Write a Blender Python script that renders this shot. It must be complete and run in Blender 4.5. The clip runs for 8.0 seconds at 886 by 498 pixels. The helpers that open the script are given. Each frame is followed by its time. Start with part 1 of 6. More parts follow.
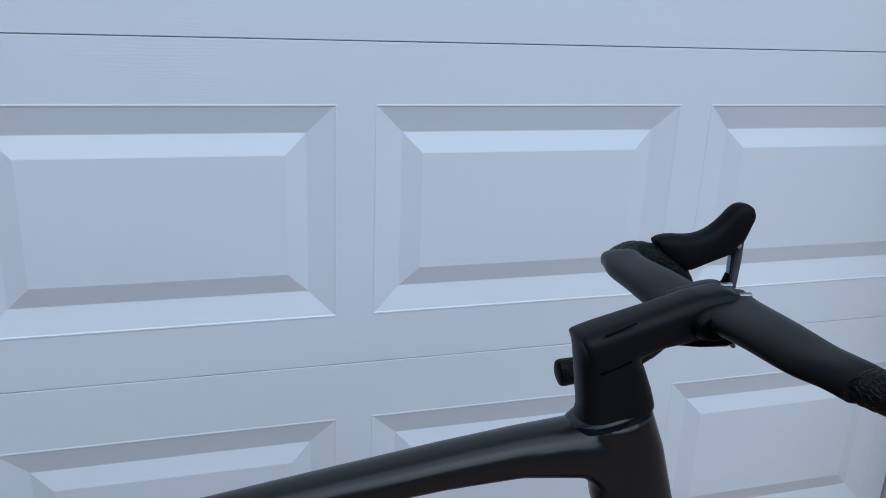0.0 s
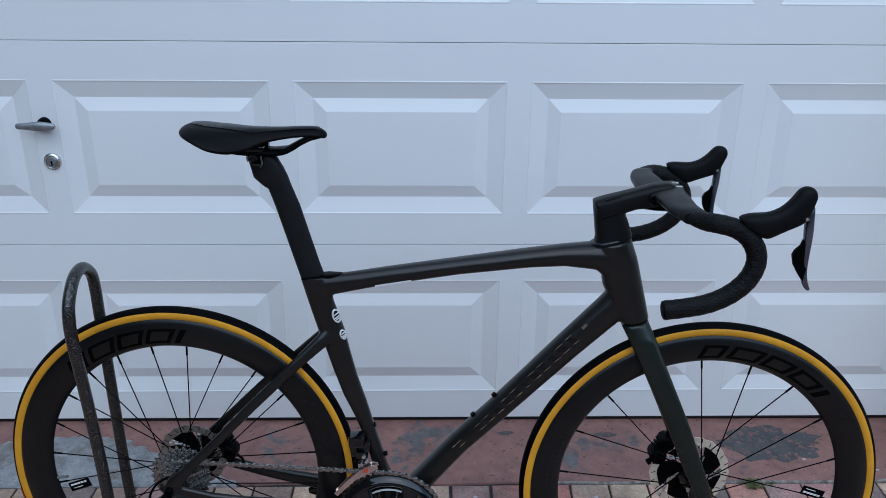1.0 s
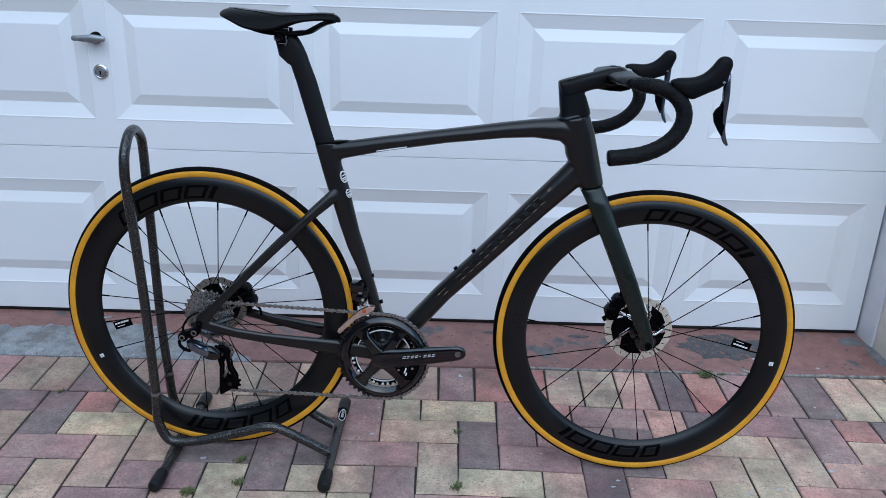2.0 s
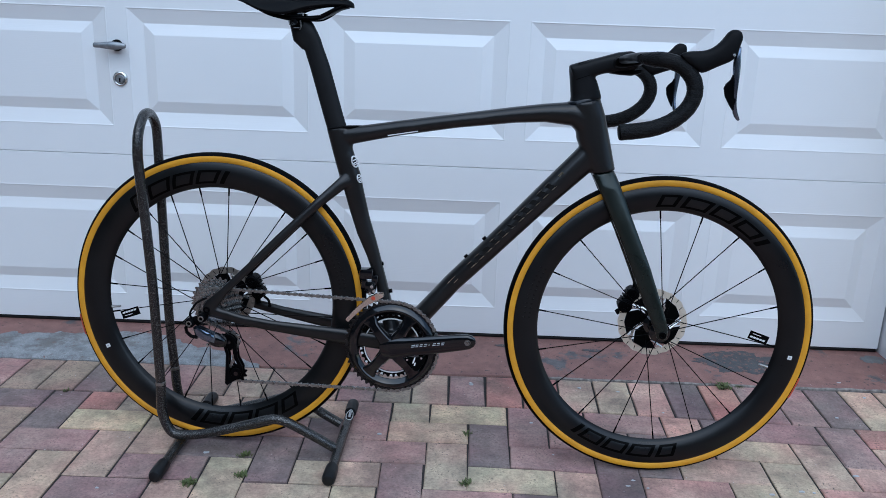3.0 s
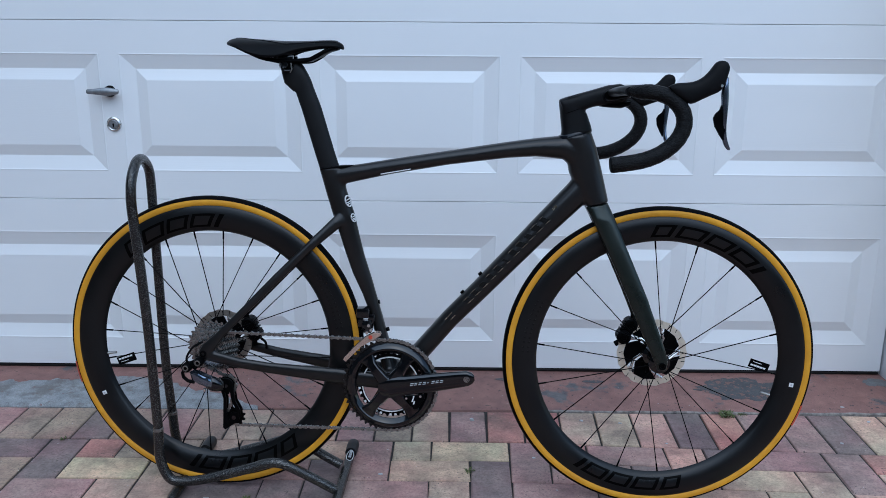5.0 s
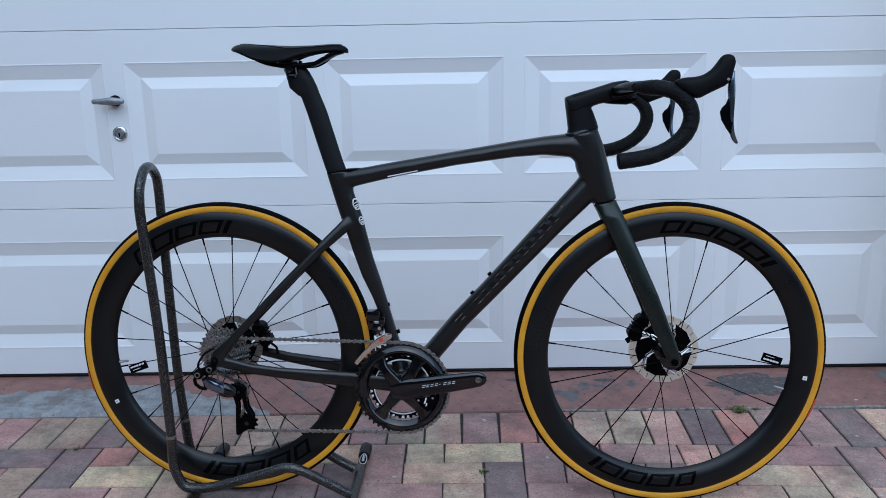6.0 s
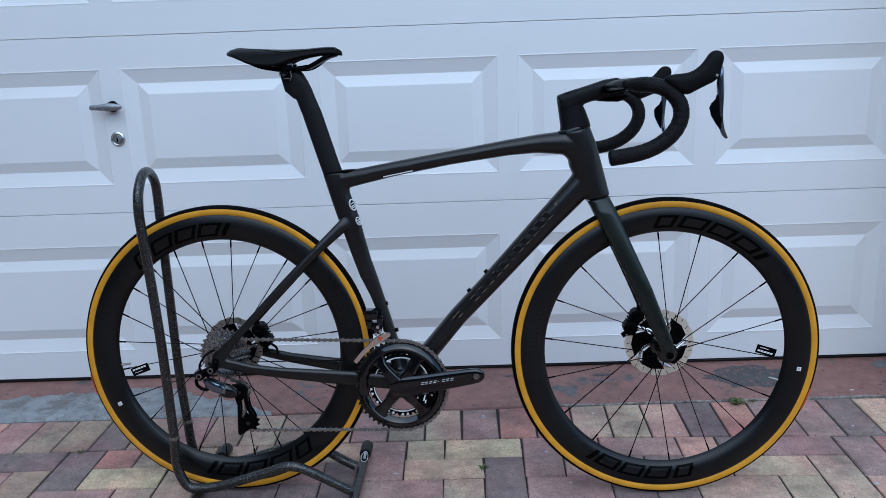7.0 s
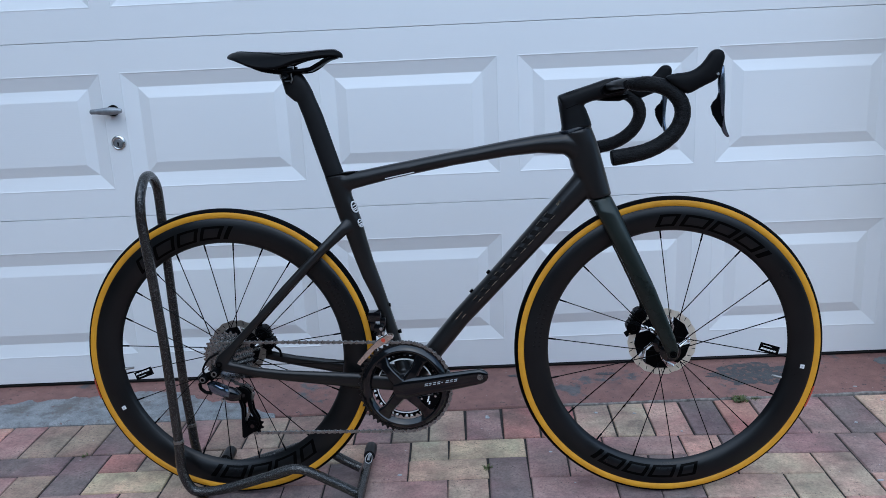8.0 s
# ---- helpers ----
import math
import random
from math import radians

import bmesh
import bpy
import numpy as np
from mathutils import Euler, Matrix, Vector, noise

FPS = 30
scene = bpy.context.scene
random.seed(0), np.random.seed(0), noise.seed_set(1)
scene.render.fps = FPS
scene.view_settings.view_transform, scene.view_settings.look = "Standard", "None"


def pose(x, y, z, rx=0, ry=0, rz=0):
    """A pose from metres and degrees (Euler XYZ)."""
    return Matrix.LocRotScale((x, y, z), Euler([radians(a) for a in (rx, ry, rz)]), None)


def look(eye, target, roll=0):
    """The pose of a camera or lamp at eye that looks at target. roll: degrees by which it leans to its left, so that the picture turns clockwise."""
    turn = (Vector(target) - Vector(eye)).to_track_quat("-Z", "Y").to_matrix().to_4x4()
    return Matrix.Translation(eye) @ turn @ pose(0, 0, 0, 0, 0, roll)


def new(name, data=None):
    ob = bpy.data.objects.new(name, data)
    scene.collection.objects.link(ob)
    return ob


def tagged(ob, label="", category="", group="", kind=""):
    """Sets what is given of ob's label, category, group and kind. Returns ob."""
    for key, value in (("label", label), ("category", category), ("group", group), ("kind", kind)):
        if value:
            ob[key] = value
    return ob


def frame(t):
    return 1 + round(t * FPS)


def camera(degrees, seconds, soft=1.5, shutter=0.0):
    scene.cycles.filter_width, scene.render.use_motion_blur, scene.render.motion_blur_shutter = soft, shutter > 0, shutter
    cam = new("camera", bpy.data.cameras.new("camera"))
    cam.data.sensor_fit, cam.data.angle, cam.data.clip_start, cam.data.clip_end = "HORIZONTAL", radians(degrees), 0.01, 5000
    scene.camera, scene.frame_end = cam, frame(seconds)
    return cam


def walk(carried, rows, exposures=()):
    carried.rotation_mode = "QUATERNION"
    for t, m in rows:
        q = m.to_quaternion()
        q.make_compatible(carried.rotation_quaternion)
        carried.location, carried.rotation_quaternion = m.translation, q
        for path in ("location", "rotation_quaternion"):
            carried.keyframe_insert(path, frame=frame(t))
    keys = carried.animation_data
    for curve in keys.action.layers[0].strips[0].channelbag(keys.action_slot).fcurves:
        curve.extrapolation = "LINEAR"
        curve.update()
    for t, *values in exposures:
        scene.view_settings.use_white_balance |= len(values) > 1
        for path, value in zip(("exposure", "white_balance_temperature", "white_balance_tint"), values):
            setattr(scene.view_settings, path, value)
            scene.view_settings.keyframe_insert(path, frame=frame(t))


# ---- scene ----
cam = camera(57.52, 8.0, soft=0.45)
PATH = [
    (0, (0.5235, -0.4833, 1.1426), (0.9573, 1.3672, 0.5199), 2.42),
    (0.1, (0.5129, -0.5442, 1.1721), (0.8733, 1.3202, 0.5441), 1.54),
    (0.2, (0.5063, -0.6313, 1.2055), (0.7749, 1.2468, 0.5727), 0.67),
    (0.3, (0.4952, -0.7248, 1.2345), (0.6902, 1.1636, 0.6053), 0.09),
    (0.4, (0.4820, -0.8249, 1.2705), (0.6080, 1.0666, 0.6332), -0.25),
    (0.5, (0.4717, -0.9208, 1.3005), (0.5448, 0.9719, 0.6584), -0.41),
    (0.6, (0.4740, -1.0017, 1.3221), (0.4969, 0.8887, 0.6695), -0.40),
    (0.7, (0.4825, -1.0692, 1.3377), (0.4705, 0.8132, 0.6619), -0.17),
    (0.8, (0.5010, -1.1276, 1.3301), (0.4595, 0.7480, 0.6370), 0.05),
    (0.9, (0.5232, -1.1880, 1.3226), (0.4645, 0.6774, 0.6036), 0.25),
    (1, (0.5546, -1.2513, 1.3138), (0.4855, 0.6055, 0.5737), 0.52),
    (1.2, (0.6111, -1.3560, 1.2995), (0.5418, 0.4810, 0.5119), 0.83),
    (1.5, (0.6553, -1.4792, 1.2772), (0.5890, 0.3487, 0.4681), 1.16),
    (1.8, (0.6377, -1.5709, 1.2195), (0.5679, 0.2747, 0.4522), 1.75),
    (2, (0.6147, -1.6207, 1.1505), (0.5259, 0.2446, 0.4345), 1.99),
    (2.2, (0.6037, -1.6521, 1.0655), (0.4969, 0.2301, 0.3978), 2.20),
    (3.3, (0.6405, -1.6632, 0.9771), (0.5015, 0.2584, 0.4404), 2.01),
    (3.5, (0.6357, -1.6645, 0.9845), (0.4989, 0.2610, 0.4613), 1.90),
    (4, (0.6361, -1.6683, 0.9744), (0.5064, 0.2656, 0.4813), 1.55),
    (4.5, (0.6417, -1.6595, 0.9908), (0.5100, 0.2739, 0.4961), 0.96),
    (4.7, (0.6413, -1.6559, 0.9912), (0.5095, 0.2785, 0.5005), 0.76),
    (6, (0.6329, -1.6550, 0.9863), (0.4841, 0.2815, 0.5090), -1.05),
    (6.5, (0.6332, -1.6630, 0.9973), (0.4864, 0.2713, 0.5103), -1.64),
    (7, (0.6421, -1.6749, 0.9901), (0.4937, 0.2611, 0.5104), -2.06),
    (7.5, (0.6407, -1.6748, 0.9932), (0.4895, 0.2594, 0.5076), -2.48),
    (8, (0.6372, -1.6749, 0.9941), (0.4887, 0.2607, 0.5129), -2.63),
]
EXPOSURES = [(t, stops, kelvin, 4) for t, stops, kelvin in ((0.0, 0.20, 5740), (0.5, 0.12, 5740), (1.0, 0.27, 5750), (1.2, 0.31, 5750), (1.5, 0.56, 5740), (2.0, 0.59, 5720), (3.5, 0.47, 5680), (8.0, 0.41, 5640))]
walk(cam, [(t, look(eye, target, roll)) for t, eye, target, roll in PATH], EXPOSURES)

# ---- light: a bright hazy sky, its glow high over the open driveway ----
SUN_UP, SUN_TURN = radians(51), radians(174)
world = bpy.data.worlds.new("sky")
scene.world = world
world.use_nodes = True
wn = world.node_tree
sky = wn.nodes.new("ShaderNodeTexSky")
sky.sky_type, sky.sun_disc = "NISHITA", False
sky.sun_elevation, sky.sun_rotation = SUN_UP, SUN_TURN
wn.links.new(sky.outputs["Color"], wn.nodes["Background"].inputs["Color"])
wn.nodes["Background"].inputs["Strength"].default_value = 0.15
sun_data = bpy.data.lights.new("sun", "SUN")
sun_data.energy, sun_data.angle, sun_data.color = 1.55, radians(95), (0.80, 0.90, 1.0)
sun = new("sun", sun_data)
towards = Vector((math.sin(SUN_TURN) * math.cos(SUN_UP), math.cos(SUN_TURN) * math.cos(SUN_UP), math.sin(SUN_UP)))
sun.matrix_world = look(towards * 30, (0, 0, 0))


# ---- materials ----
def nodes_of(name):
    m = bpy.data.materials.new(name)
    m.use_nodes = True
    return m, m.node_tree, m.node_tree.nodes["Principled BSDF"]


def noise_node(nt, scale, detail=4.0, rough=0.55, stretch=None, coords="Object"):
    tc = nt.nodes.new("ShaderNodeTexCoord")
    n = nt.nodes.new("ShaderNodeTexNoise")
    n.inputs["Scale"].default_value, n.inputs["Detail"].default_value, n.inputs["Roughness"].default_value = scale, detail, rough
    out = tc.outputs[coords]
    if stretch:
        mp = nt.nodes.new("ShaderNodeMapping")
        mp.inputs["Scale"].default_value = stretch
        nt.links.new(out, mp.inputs["Vector"])
        out = mp.outputs["Vector"]
    nt.links.new(out, n.inputs["Vector"])
    return n.outputs["Fac"]


def ramp(nt, fac, stops):
    r = nt.nodes.new("ShaderNodeValToRGB")
    els = r.color_ramp.elements
    while len(els) < len(stops):
        els.new(0.5)
    for e, (p, c) in zip(els, stops):
        e.position, e.color = p, (*c, 1)
    nt.links.new(fac, r.inputs["Fac"])
    return r.outputs["Color"]


def mix(nt, fac, a, b, how="MIX"):
    m = nt.nodes.new("ShaderNodeMix")
    m.data_type, m.blend_type = "RGBA", how
    for sock, v in ((m.inputs["Factor"], fac), (m.inputs["A"], a), (m.inputs["B"], b)):
        if isinstance(v, (int, float)):
            sock.default_value = v
        elif isinstance(v, tuple):
            sock.default_value = (*v, 1)
        else:
            nt.links.new(v, sock)
    return m.outputs["Result"]


def bump(nt, bsdf, heights):
    last = None
    for height, strength, dist in heights:
        b = nt.nodes.new("ShaderNodeBump")
        b.inputs["Strength"].default_value, b.inputs["Distance"].default_value = strength, dist
        nt.links.new(height, b.inputs["Height"])
        if last:
            nt.links.new(last, b.inputs["Normal"])
        last = b.outputs["Normal"]
    nt.links.new(last, bsdf.inputs["Normal"])


def surface(name, dark, light, scale=40, rough=0.5, metal=0.0, spread=0.1, relief=0.15, depth=0.0006, fine=400, coat=0.0, stretch=None, spec=0.5):
    """Two tones in patches, a fine grain, and a roughness that wanders."""
    m, nt, p = nodes_of(name)
    broad = noise_node(nt, scale, 5, 0.6, stretch)
    grain = noise_node(nt, fine, 2, 0.5, stretch)
    nt.links.new(ramp(nt, broad, [(0.3, dark), (0.7, light)]), p.inputs["Base Color"])
    rr = ramp(nt, broad, [(0.25, (max(rough - spread, 0.02),) * 3), (0.75, (min(rough + spread, 1.0),) * 3)])
    nt.links.new(rr, p.inputs["Roughness"])
    p.inputs["Metallic"].default_value = metal
    p.inputs["Coat Weight"].default_value = coat
    p.inputs["Coat Roughness"].default_value = 0.15
    p.inputs["Specular IOR Level"].default_value = spec
    if relief:
        bump(nt, p, [(grain, relief, depth)])
    return m


def door_paint():
    m, nt, p = nodes_of("white door paint")
    grain = noise_node(nt, 1.0, 6, 0.75, (9, 9, 240))
    lines = noise_node(nt, 1.0, 3, 0.6, (4, 4, 90))
    patch = noise_node(nt, 2.3, 4, 0.6)
    wave = nt.nodes.new("ShaderNodeTexWave")
    wave.wave_type, wave.bands_direction = "BANDS", "Z"
    for key, value in (("Scale", 62.0), ("Distortion", 9.0), ("Detail", 3.0), ("Detail Scale", 0.9), ("Detail Roughness", 0.6)):
        wave.inputs[key].default_value = value
    tc = nt.nodes.new("ShaderNodeTexCoord")
    mp = nt.nodes.new("ShaderNodeMapping")
    mp.inputs["Scale"].default_value = (0.22, 0.22, 1.0)
    nt.links.new(tc.outputs["Object"], mp.inputs["Vector"])
    nt.links.new(mp.outputs["Vector"], wave.inputs["Vector"])
    emboss = mix(nt, ramp(nt, noise_node(nt, 1.0, 3, 0.6, (3.5, 3.5, 12)), [(0.48, (0, 0, 0)), (0.66, (1, 1, 1))]), (0.5, 0.5, 0.5), wave.outputs["Fac"])
    dirt = noise_node(nt, 60, 6, 0.75)
    base = mix(nt, patch, (0.74, 0.75, 0.76), (0.81, 0.81, 0.80))
    spots = ramp(nt, dirt, [(0.755, (0, 0, 0)), (0.79, (1, 1, 1))])
    nt.links.new(mix(nt, spots, base, (0.5, 0.48, 0.44)), p.inputs["Base Color"])
    p.inputs["Roughness"].default_value = 0.42
    bump(nt, p, [(lines, 0.04, 0.002), (emboss, 0.10, 0.0006), (grain, 0.022, 0.0013)])
    return m


TONES = {"red": (0.405, 0.200, 0.168), "pink": (0.485, 0.284, 0.238), "mauve": (0.358, 0.226, 0.206), "charcoal": (0.228, 0.161, 0.155), "tan": (0.540, 0.414, 0.290), "buff": (0.470, 0.340, 0.258), "brown": (0.315, 0.225, 0.178)}


def paver_stone(tone):
    """One batch of concrete; each stone drifts a little from it."""
    m, nt, p = nodes_of("concrete paver " + tone)
    info = nt.nodes.new("ShaderNodeObjectInfo")
    drift = ramp(nt, info.outputs["Random"], [(0.0, (0.88, 0.89, 0.91)), (0.5, (1.0, 1.0, 1.0)), (1.0, (1.13, 1.11, 1.06))])
    return stone_rest(m, nt, p, mix(nt, 1.0, TONES[tone], drift, "MULTIPLY"))


def paver_stone_far():
    m, nt, p = nodes_of("concrete paver beyond")
    g = nt.nodes.new("ShaderNodeNewGeometry")
    names = ("red", "mauve", "charcoal", "pink", "buff", "tan", "mauve")
    tone = ramp(nt, g.outputs["Random Per Island"], [(k / 6, TONES[n]) for k, n in enumerate(names)])
    return stone_rest(m, nt, p, tone)


def stone_rest(m, nt, p, tone):
    tc = nt.nodes.new("ShaderNodeNewGeometry")
    def wn_(scale, detail, rough):
        n = nt.nodes.new("ShaderNodeTexNoise")
        n.inputs["Scale"].default_value, n.inputs["Detail"].default_value, n.inputs["Roughness"].default_value = scale, detail, rough
        nt.links.new(tc.outputs["Position"], n.inputs["Vector"])
        return n.outputs["Fac"]
    cloud, blush, stain, grain = wn_(8, 5, 0.60), wn_(5.5, 3, 0.55), wn_(34, 6, 0.68), wn_(150, 5, 0.72)
    grit, fleck, pits, where = wn_(420, 2, 0.6), wn_(135, 2, 0.5), wn_(170, 3, 0.6), wn_(16, 2, 0.5)
    c = mix(nt, 1.0, tone, ramp(nt, blush, [(0.36, (1.07, 0.94, 0.96)), (0.62, (0.95, 1.05, 1.00))]), "MULTIPLY")
    c = mix(nt, 1.0, c, ramp(nt, cloud, [(0.30, (0.60, 0.60, 0.62)), (0.70, (1.28, 1.27, 1.22))]), "MULTIPLY")
    c = mix(nt, 1.0, c, ramp(nt, stain, [(0.32, (0.78, 0.77, 0.78)), (0.64, (1.13, 1.12, 1.11))]), "MULTIPLY")
    c = mix(nt, 1.0, c, ramp(nt, grain, [(0.30, (0.66, 0.65, 0.66)), (0.50, (1.0, 1.0, 1.0)), (0.70, (1.20, 1.20, 1.20))]), "MULTIPLY")
    c = mix(nt, ramp(nt, wn_(3.6, 6, 0.66), [(0.54, (0, 0, 0)), (0.68, (0.62, 0.62, 0.62))]), c, (0.105, 0.078, 0.068))
    hole = mix(nt, 1.0, ramp(nt, pits, [(0.58, (0, 0, 0)), (0.66, (0.75, 0.75, 0.75))]), ramp(nt, where, [(0.52, (0, 0, 0)), (0.60, (1, 1, 1))]), "MULTIPLY")
    c = mix(nt, hole, c, (0.060, 0.050, 0.046))
    c = mix(nt, ramp(nt, fleck, [(0.735, (0, 0, 0)), (0.76, (0.7, 0.7, 0.7))]), c, (0.60, 0.57, 0.54))
    nt.links.new(c, p.inputs["Base Color"])
    p.inputs["Roughness"].default_value = 0.82
    bump(nt, p, [(stain, 0.25, 0.003), (grain, 0.35, 0.0016), (grit, 0.4, 0.0008)])
    return m


def apron_paint():
    """Terracotta paint on concrete, flaked off to grey in places."""
    m, nt, p = nodes_of("worn terracotta paint on concrete")
    broad, mid, chips, grit = noise_node(nt, 3.4, 7, 0.72), noise_node(nt, 24, 6, 0.7), noise_node(nt, 75, 4, 0.65), noise_node(nt, 500, 3, 0.6)
    paint = ramp(nt, mid, [(0.25, (0.222, 0.107, 0.089)), (0.75, (0.315, 0.164, 0.136))])
    bare = ramp(nt, mid, [(0.3, (0.075, 0.075, 0.08)), (0.75, (0.17, 0.165, 0.165))])
    lost = ramp(nt, broad, [(0.585, (0, 0, 0)), (0.625, (1, 1, 1))])
    c = mix(nt, lost, paint, bare)
    c = mix(nt, ramp(nt, chips, [(0.345, (0.9, 0.9, 0.9)), (0.372, (0, 0, 0))]), c, (0.055, 0.045, 0.042))
    c = mix(nt, 1.0, c, ramp(nt, noise_node(nt, 8, 7, 0.75), [(0.3, (0.66, 0.66, 0.68)), (0.7, (1.22, 1.20, 1.18))]), "MULTIPLY")
    c = mix(nt, ramp(nt, chips, [(0.70, (0, 0, 0)), (0.72, (0.85, 0.85, 0.85))]), c, (0.5, 0.47, 0.45))
    c = mix(nt, ramp(nt, grit, [(0.36, (0.5, 0.5, 0.5)), (0.56, (0, 0, 0))]), c, (0.10, 0.06, 0.055))
    nt.links.new(c, p.inputs["Base Color"])
    p.inputs["Roughness"].default_value = 0.7
    bump(nt, p, [(broad, 0.25, 0.006), (grit, 0.4, 0.001)])
    return m


def cement_patch(name="grey cement patch", k=1.0):
    m, nt, p = nodes_of(name)
    broad, mid, chips, grit = noise_node(nt, 7, 8, 0.78), noise_node(nt, 30, 7, 0.75), noise_node(nt, 60, 5, 0.75), noise_node(nt, 380, 3, 0.6)
    c = ramp(nt, mid, [(0.30, (0.155 * k, 0.161 * k, 0.168 * k)), (0.50, (0.27 * k, 0.277 * k, 0.282 * k)), (0.72, (0.40 * k, 0.405 * k, 0.402 * k))])
    c = mix(nt, ramp(nt, broad, [(0.50, (0, 0, 0)), (0.60, (0.85, 0.85, 0.85))]), c, (0.15, 0.135, 0.125))
    c = mix(nt, ramp(nt, chips, [(0.34, (0.9, 0.9, 0.9)), (0.39, (0, 0, 0))]), c, (0.20, 0.105, 0.085))
    c = mix(nt, ramp(nt, grit, [(0.36, (0.45, 0.45, 0.45)), (0.55, (0, 0, 0))]), c, (0.08, 0.075, 0.07))
    nt.links.new(c, p.inputs["Base Color"])
    p.inputs["Roughness"].default_value = 0.8
    bump(nt, p, [(mid, 0.5, 0.004), (grit, 0.4, 0.001)])
    return m


def bare_concrete():
    m, nt, p = nodes_of("dark bare concrete")
    mid, chips, grit = noise_node(nt, 26, 6, 0.7), noise_node(nt, 70, 4, 0.7), noise_node(nt, 420, 3, 0.6)
    c = ramp(nt, mid, [(0.3, (0.038, 0.040, 0.044)), (0.7, (0.092, 0.094, 0.097))])
    c = mix(nt, ramp(nt, chips, [(0.54, (0, 0, 0)), (0.60, (0.95, 0.95, 0.95))]), c, (0.22, 0.108, 0.088))
    c = mix(nt, ramp(nt, grit, [(0.36, (0.5, 0.5, 0.5)), (0.56, (0, 0, 0))]), c, (0.03, 0.03, 0.03))
    nt.links.new(c, p.inputs["Base Color"])
    p.inputs["Roughness"].default_value = 0.7
    bump(nt, p, [(mid, 0.3, 0.002), (grit, 0.4, 0.001)])
    return m


def bar_tape():
    """Black tape embossed with small leaf-shaped creases."""
    m, nt, p = nodes_of("embossed black bar tape")
    v = nt.nodes.new("ShaderNodeTexVoronoi")
    v.feature = "DISTANCE_TO_EDGE"
    v.inputs["Scale"].default_value = 150
    tc = nt.nodes.new("ShaderNodeTexCoord")
    mp = nt.nodes.new("ShaderNodeMapping")
    mp.inputs["Rotation"].default_value, mp.inputs["Scale"].default_value = (0.4, 0.7, 0.2), (1.0, 0.8, 1.7)
    nt.links.new(tc.outputs["Object"], mp.inputs["Vector"])
    nt.links.new(mp.outputs["Vector"], v.inputs["Vector"])
    crease = ramp(nt, v.outputs["Distance"], [(0.02, (0, 0, 0)), (0.16, (1, 1, 1))])
    fine = noise_node(nt, 700, 2, 0.5)
    # creases coloured paler, painting the emboss's grey highlights
    nt.links.new(mix(nt, crease, (0.0065, 0.0065, 0.0070), mix(nt, fine, (0.0016, 0.0016, 0.0019), (0.0036, 0.0036, 0.0040))), p.inputs["Base Color"])
    p.inputs["Roughness"].default_value = 0.42
    p.inputs["Specular IOR Level"].default_value = 0.14
    bump(nt, p, [(crease, 0.7, 0.0008), (fine, 0.2, 0.0004)])
    return m


def hammered():
    """Hammer-finish enamel: small dimples in a grey metal paint, their shade and gleams coloured in."""
    m, nt, p = nodes_of("hammered grey enamel")
    tc = nt.nodes.new("ShaderNodeTexCoord")
    v = nt.nodes.new("ShaderNodeTexVoronoi")
    v.inputs["Scale"].default_value = 450
    nt.links.new(tc.outputs["Object"], v.inputs["Vector"])
    # colour follows the dimples: dark hollows, bright gleams between them
    c = ramp(nt, v.outputs["Distance"], [(0.1, (0.010, 0.010, 0.011)), (0.50, (0.034, 0.033, 0.032)), (0.9, (0.17, 0.162, 0.152))])
    nt.links.new(c, p.inputs["Base Color"])
    p.inputs["Metallic"].default_value, p.inputs["Roughness"].default_value = 0.7, 0.20
    bump(nt, p, [(v.outputs["Distance"], 0.5, 0.0010)])
    return m


DOOR_WHITE = door_paint()
DUST = cement_patch("worn grey concrete", 0.6)
CRUMB = surface("crumbled concrete edge", (0.060, 0.050, 0.045), (0.34, 0.30, 0.265), 55, 0.9, relief=0.6, depth=0.003, fine=160)
PAVERS = {tone: paver_stone(tone) for tone in TONES}
PAVER_FAR, APRON, CEMENT, HAMMER, BARE = paver_stone_far(), apron_paint(), cement_patch(), hammered(), bare_concrete()
SEAL = surface("black rubber seal", (0.0036, 0.0036, 0.0039), (0.0084, 0.0084, 0.0090), 30, 0.45, spec=0.30)
SAND = surface("joint sand", (0.008, 0.007, 0.0065), (0.040, 0.034, 0.030), 45, 0.95, relief=0.6, depth=0.002)
STUCCO = surface("cream stucco", (0.72, 0.66, 0.54), (0.80, 0.75, 0.64), 12, 0.85, relief=0.6, depth=0.004, fine=120)
TRIM = surface("white trim paint", (0.70, 0.71, 0.72), (0.80, 0.80, 0.80), 8, 0.5, relief=0.2, depth=0.001)
CARBON = surface("satin dark carbon paint", (0.0118, 0.0111, 0.0110), (0.0202, 0.0188, 0.0186), 5, 0.31, 0.55, 0.05, 0.03, 0.0002, 900, coat=0.15)
CARBON_GREEN = surface("satin dark green carbon paint", (0.0125, 0.0165, 0.0138), (0.0205, 0.0262, 0.0215), 6, 0.28, 0.55, 0.05, 0.03, 0.0002, 900, coat=0.15)
SEATPOST = surface("satin grey-black carbon", (0.0080, 0.0083, 0.0090), (0.0120, 0.0123, 0.0130), 14, 0.42, 0.0, 0.05, 0.03, 0.0002, 900, spec=0.14)
POST = surface("matt black carbon", (0.0044, 0.0046, 0.0052), (0.0074, 0.0076, 0.0083), 14, 0.38, 0.0, 0.05, 0.03, 0.0002, 900, spec=0.12)
RIM = surface("matt carbon rim", (0.0026, 0.0028, 0.0033), (0.0054, 0.0056, 0.0060), 9, 0.31, 0.0, 0.06, 0.04, 0.0002, 700, spec=0.32)
